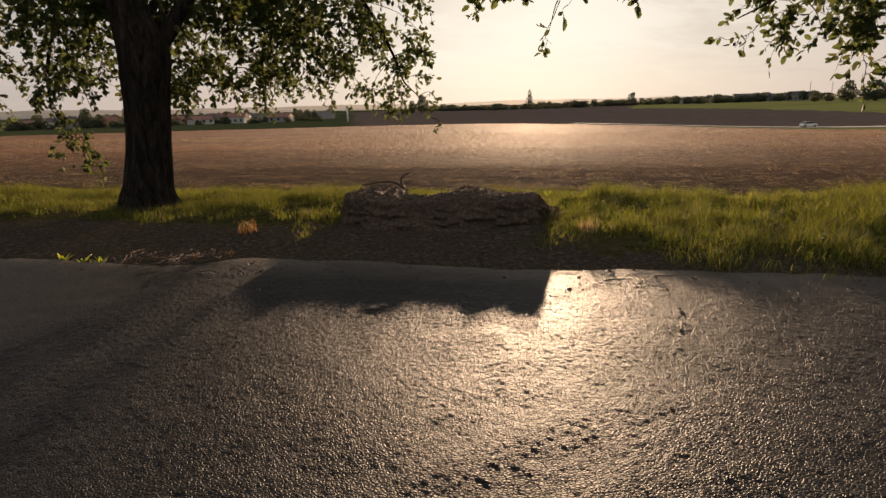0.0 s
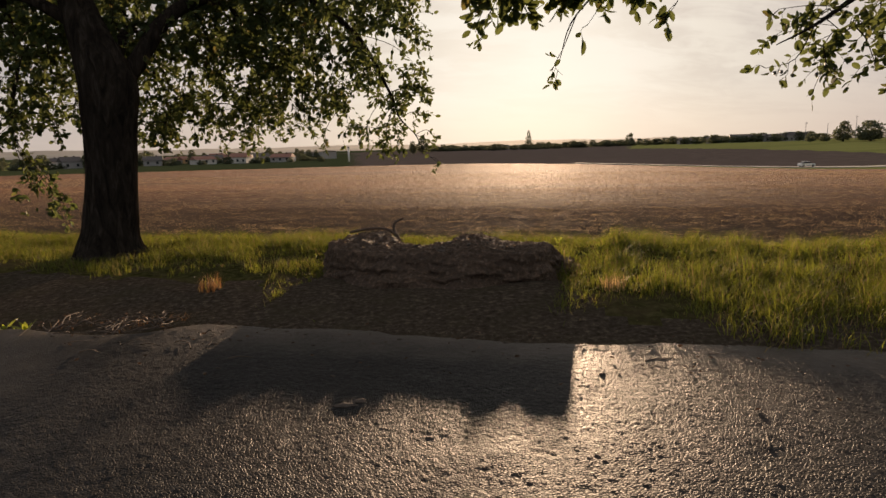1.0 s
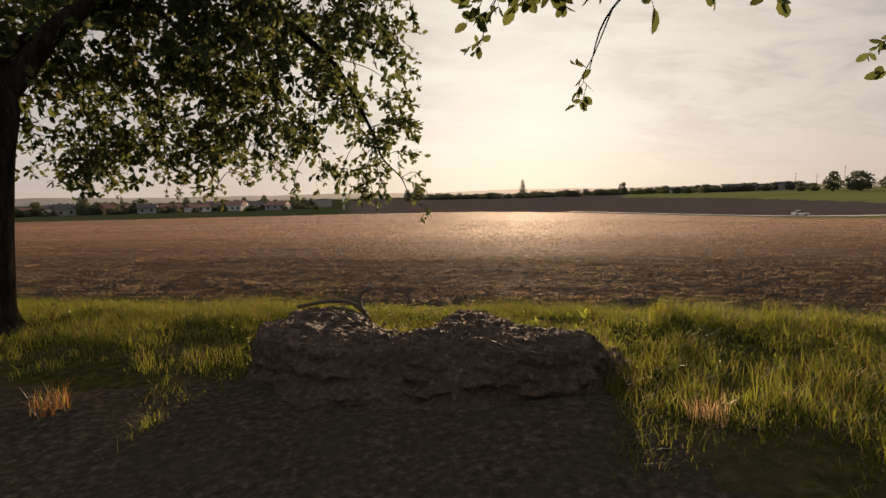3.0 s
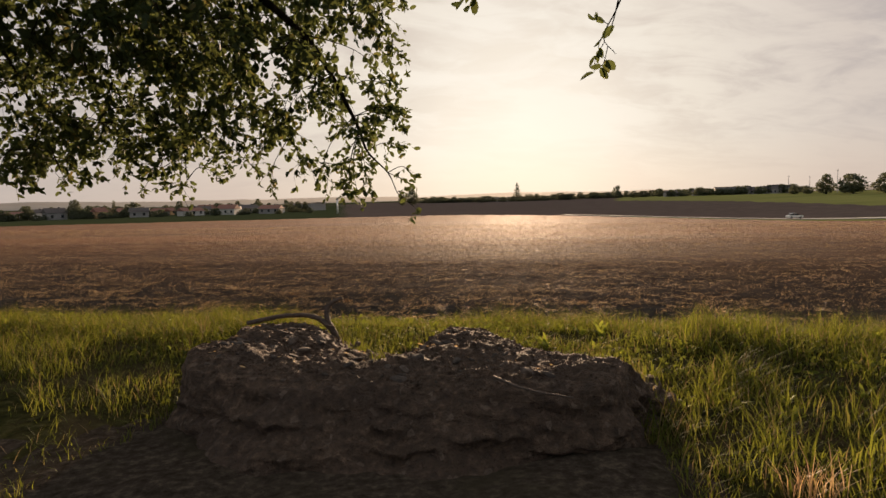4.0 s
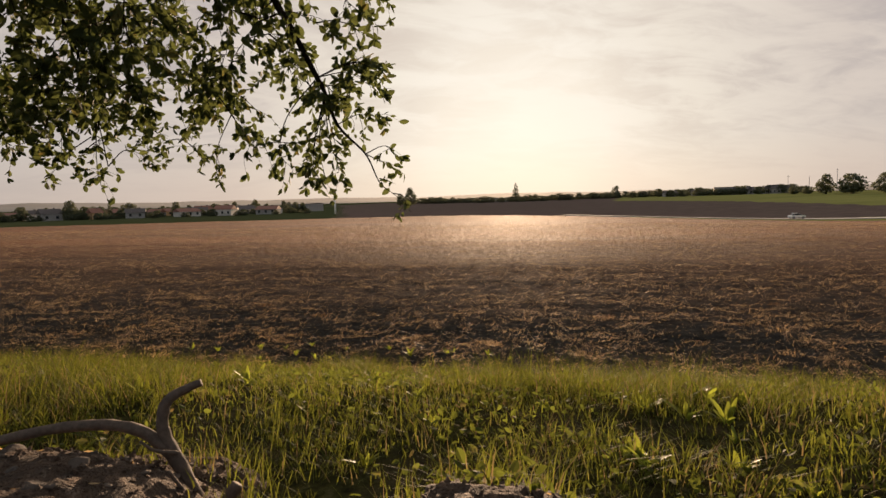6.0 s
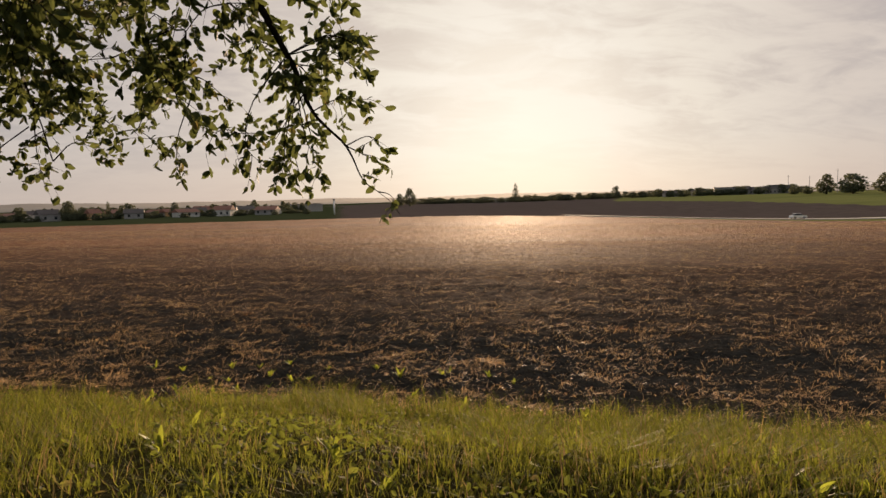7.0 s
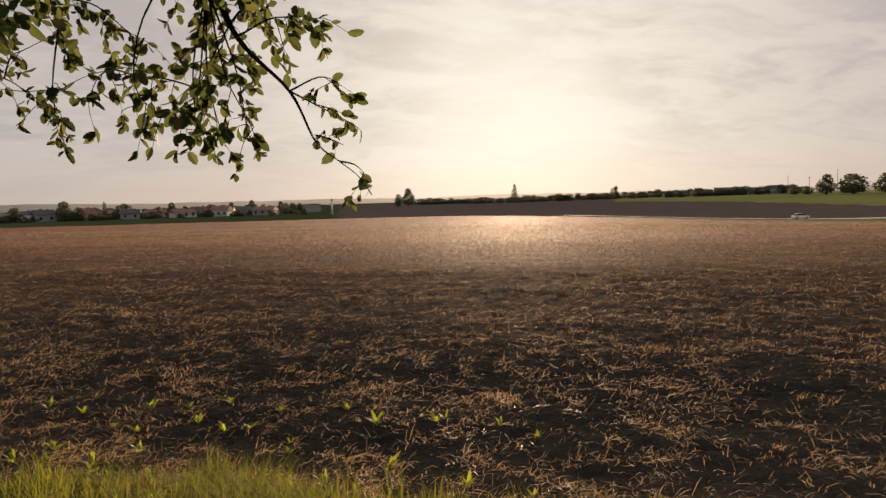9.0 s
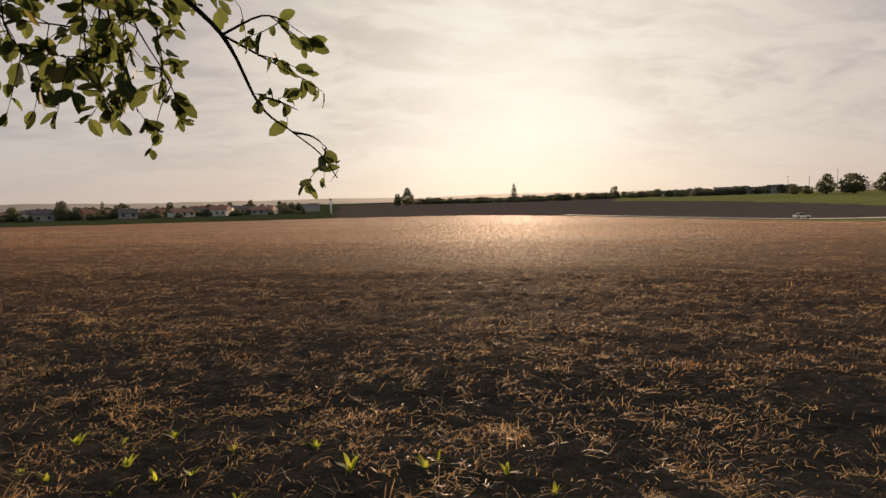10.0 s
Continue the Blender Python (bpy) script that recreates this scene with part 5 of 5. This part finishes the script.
        vs = [bm.verts.new(p) for p in ((-w / 2 - e, -dep / 2 - e, 0), (w / 2 + e, -dep / 2 - e, 0), (w / 2 + e, dep / 2 + e, 0), (-w / 2 - e, dep / 2 + e, 0),
                                        (-w / 2 - e * 0.6, 0, rh), (w / 2 + e * 0.6, 0, rh))]
        for f in ((0, 1, 5, 4), (2, 3, 4, 5), (1, 2, 5), (3, 0, 4), (3, 2, 1, 0)):
            bm.faces.new([vs[i] for i in f])
        part("roof", from_bm("house_roof", bm, roof), ob).location = (0, 0, h - 0.02)
        count = max(2, int(w / 3))
        storeys = 2 if h > 5 else 1
        for sx in range(count):
            for sz in range(storeys):
                o = part("window", from_bm("house_window", box(1.1, 0.12, 1.3), "glass"), ob)
                o.location = ((sx + 0.5) / count * w - w / 2, -dep / 2, 1.0 + sz * 2.7)
        if not flat:
            part("chimney", from_bm("house_chimney", box(0.6, 0.6, 1.4), "roof_dark"), ob).location = (w * 0.22, 0, h + rh * 0.55)

    kinds = (("plaster", "roof_red"), ("plaster_grey", "roof_dark"), ("plaster_ochre", "roof_red"), ("plaster", "roof_dark"), ("plaster_grey", "roof_red"))
    for k, az in enumerate((-28.6, -27.0, -25.8, -22.6, -21.1, -19.2, -18.1, -17.3, -15.6, -14.8, -14.0, -12.6, -12.1, -10.7, -9.2, -8.4)):
        a, b = kinds[(k * 3 + k // 5) % 5]
        house(az + rng.normal(0, 0.25), 352 + 22 * math.sin(k * 2.1), rng.uniform(7, 11), rng.uniform(2.4, 3.4), a, b)
    house(-22.7, 335, 5.5, 3.2, "plaster_ochre", "roof_red", False, "ochre village house with a red gable roof")
    house(-5.2, 400, 17, 5, "plaster_grey", "roof_dark", True, "long low grey farm building with a flat roof")
    house(12.6, 560, 24, 4, "plaster_grey", "roof_dark", True, "long low building on the skyline")
    for az, w, h, flat in ((32.9, 13, 6.0, True), (34.3, 14, 3.6, False), (35.5, 15, 3.4, False), (36.9, 12, 4.0, False), (31.0, 11, 3, False), (28.6, 10, 3, False), (37.7, 8, 3.6, False)):
        house(az, 520, w, h, "plaster_grey", "roof_dark", flat, "grey house among trees on the rise")
    # white mast
    x, y = at_bearing(-2.6, 260)
    ob = thing("mast", "slim white mast standing at the far edge of the field", "mast", (x, y, float(land(x, y, False))))
    s = Soup()
    tube(s, [(0, 0, 0), (0, 0, 3), (0, 0, 6.0)], [0.45, 0.4, 0.35], 10)
    part("pole", s.mesh("mast_pole", "white_metal", True), ob)
    s = Soup()
    tube(s, [(0, 0, 6.0), (0, 0, 6.6)], [0.5, 0.5], 10)
    part("cap", s.mesh("mast_cap", "grey_metal", True), ob)
    # thin poles on the right-hand skyline
    for az, d, h in ((37.8, 500, 13), (39.3, 500, 12), (41.2, 480, 16)):
        x, y = at_bearing(az, d)
        ob = thing("utility_pole", "thin grey utility pole on the skyline", "pole", (x, y, float(land(x, y, False))), 0, "far poles")
        s = Soup()
        tube(s, [(0, 0, 0), (0, 0, h)], [0.2, 0.12], 6)
        part("pole", s.mesh("utility_pole", "grey_metal"), ob)
        s = Soup()
        tube(s, [(-1, 0, h * 0.93), (1, 0, h * 0.93)], [0.08, 0.08], 5)
        part("crossbar", s.mesh("crossbar", "grey_metal"), ob)
    # far low hills on the rim
    az = np.linspace(-60, 75, 136)
    v, f = [], []
    for i, a in enumerate(az):
        h = 9 + 9 * fnoise(np.array([a]), np.array([0.0]), 0.11, 61)[0] + 5 * fnoise(np.array([a]), np.array([0.0]), 0.5, 62)[0]
        for r, z in ((1900, -8), (2150, h), (2600, -8)):
            v.append((r * math.sin(radians(a)), r * math.cos(radians(a)), z))
    for i in range(len(az) - 1):
        for j in range(2):
            f.append((i * 3 + j, i * 3 + 3 + j, i * 3 + 4 + j, i * 3 + 1 + j))
    tagged(new("backdrop", mesh("backdrop", v, f, "far_hill", True)), "low hazy hills along the horizon", "hills", kind="structure")


distance()


def far_road_and_car():
    """The road across the field's far side, and the white car on it."""
    us = np.linspace(55, 230, 90)
    pts = []
    for x in us:
        y0, y1 = float(far_edge(x)) + 4.0, float(far_edge(x)) + 9.0
        z = max(float(land(x, y0, False)), float(land(x, y1, False))) + 0.2
        pts += [(x, y0, z), (x, y1, z), (x, y0, z - 1.0)]
    f = []
    for i in range(len(us) - 1):
        f += [(3 * i, 3 * i + 3, 3 * i + 4, 3 * i + 1), (3 * i + 2, 3 * i + 5, 3 * i + 3, 3 * i)]
    tagged(new("far_road", mesh("far_road", pts, f, "plaster_grey")), "pale strip of road along the far edge of the field", "road", kind="structure")
    x = 118.5
    y = float(far_edge(x)) + 5.5
    z = max(float(land(x, y - 1.5, False)), float(land(x, y + 3.5, False))) + 0.2
    ob = thing("car", "small white car on the far road", "car", (x, y, z), math.degrees(math.atan(-0.12)) + 180)
    # body: a side profile swept across the width
    prof = [(-2.0, 0.35), (-2.05, 0.75), (-1.75, 0.92), (-1.0, 0.98), (-0.95, 0.98), (1.0, 0.98), (1.75, 0.95), (2.0, 0.85), (2.02, 0.35)]
    cab = [(-1.05, 0.97), (-0.45, 1.42), (0.95, 1.46), (1.65, 0.97)]
    for name, pr, half, mat in (("body", prof, 0.85, "white_metal"), ("cabin_glass", cab, 0.74, "glass")):
        v = [(p, s * half, h) for s in (-1, 1) for p, h in pr]
        n = len(pr)
        f = [tuple(range(n))[::-1], tuple(range(n, 2 * n))] + [(i, (i + 1) % n, (i + 1) % n + n, i + n) for i in range(n)]
        part(name, mesh("car_" + name, v, f, mat), ob)
    v = [(p, s * 0.72, h) for s in (-1, 1) for p, h in ((-0.5, 1.40), (-0.4, 1.48), (0.9, 1.52), (1.05, 1.42))]
    part("roof", mesh("car_roof", v, [(3, 2, 1, 0), (4, 5, 6, 7), (0, 1, 5, 4), (1, 2, 6, 5), (2, 3, 7, 6), (3, 0, 4, 7)], "white_metal"), ob)
    for sx in (-1.25, 1.3):
        for sy in (-0.78, 0.78):
            s = Soup()
            tube(s, [(0, -0.1, 0), (0, 0.1, 0)], [0.32, 0.32], 18)
            w = part("wheel", s.mesh("car_tyre", "rubber"), ob)
            w.location = (sx, sy, 0.32)
            s = Soup()
            tube(s, [(0, -0.11, 0), (0, 0.11, 0)], [0.19, 0.19], 12)
            part("rim", s.mesh("car_rim", "grey_metal"), w)


far_road_and_car()
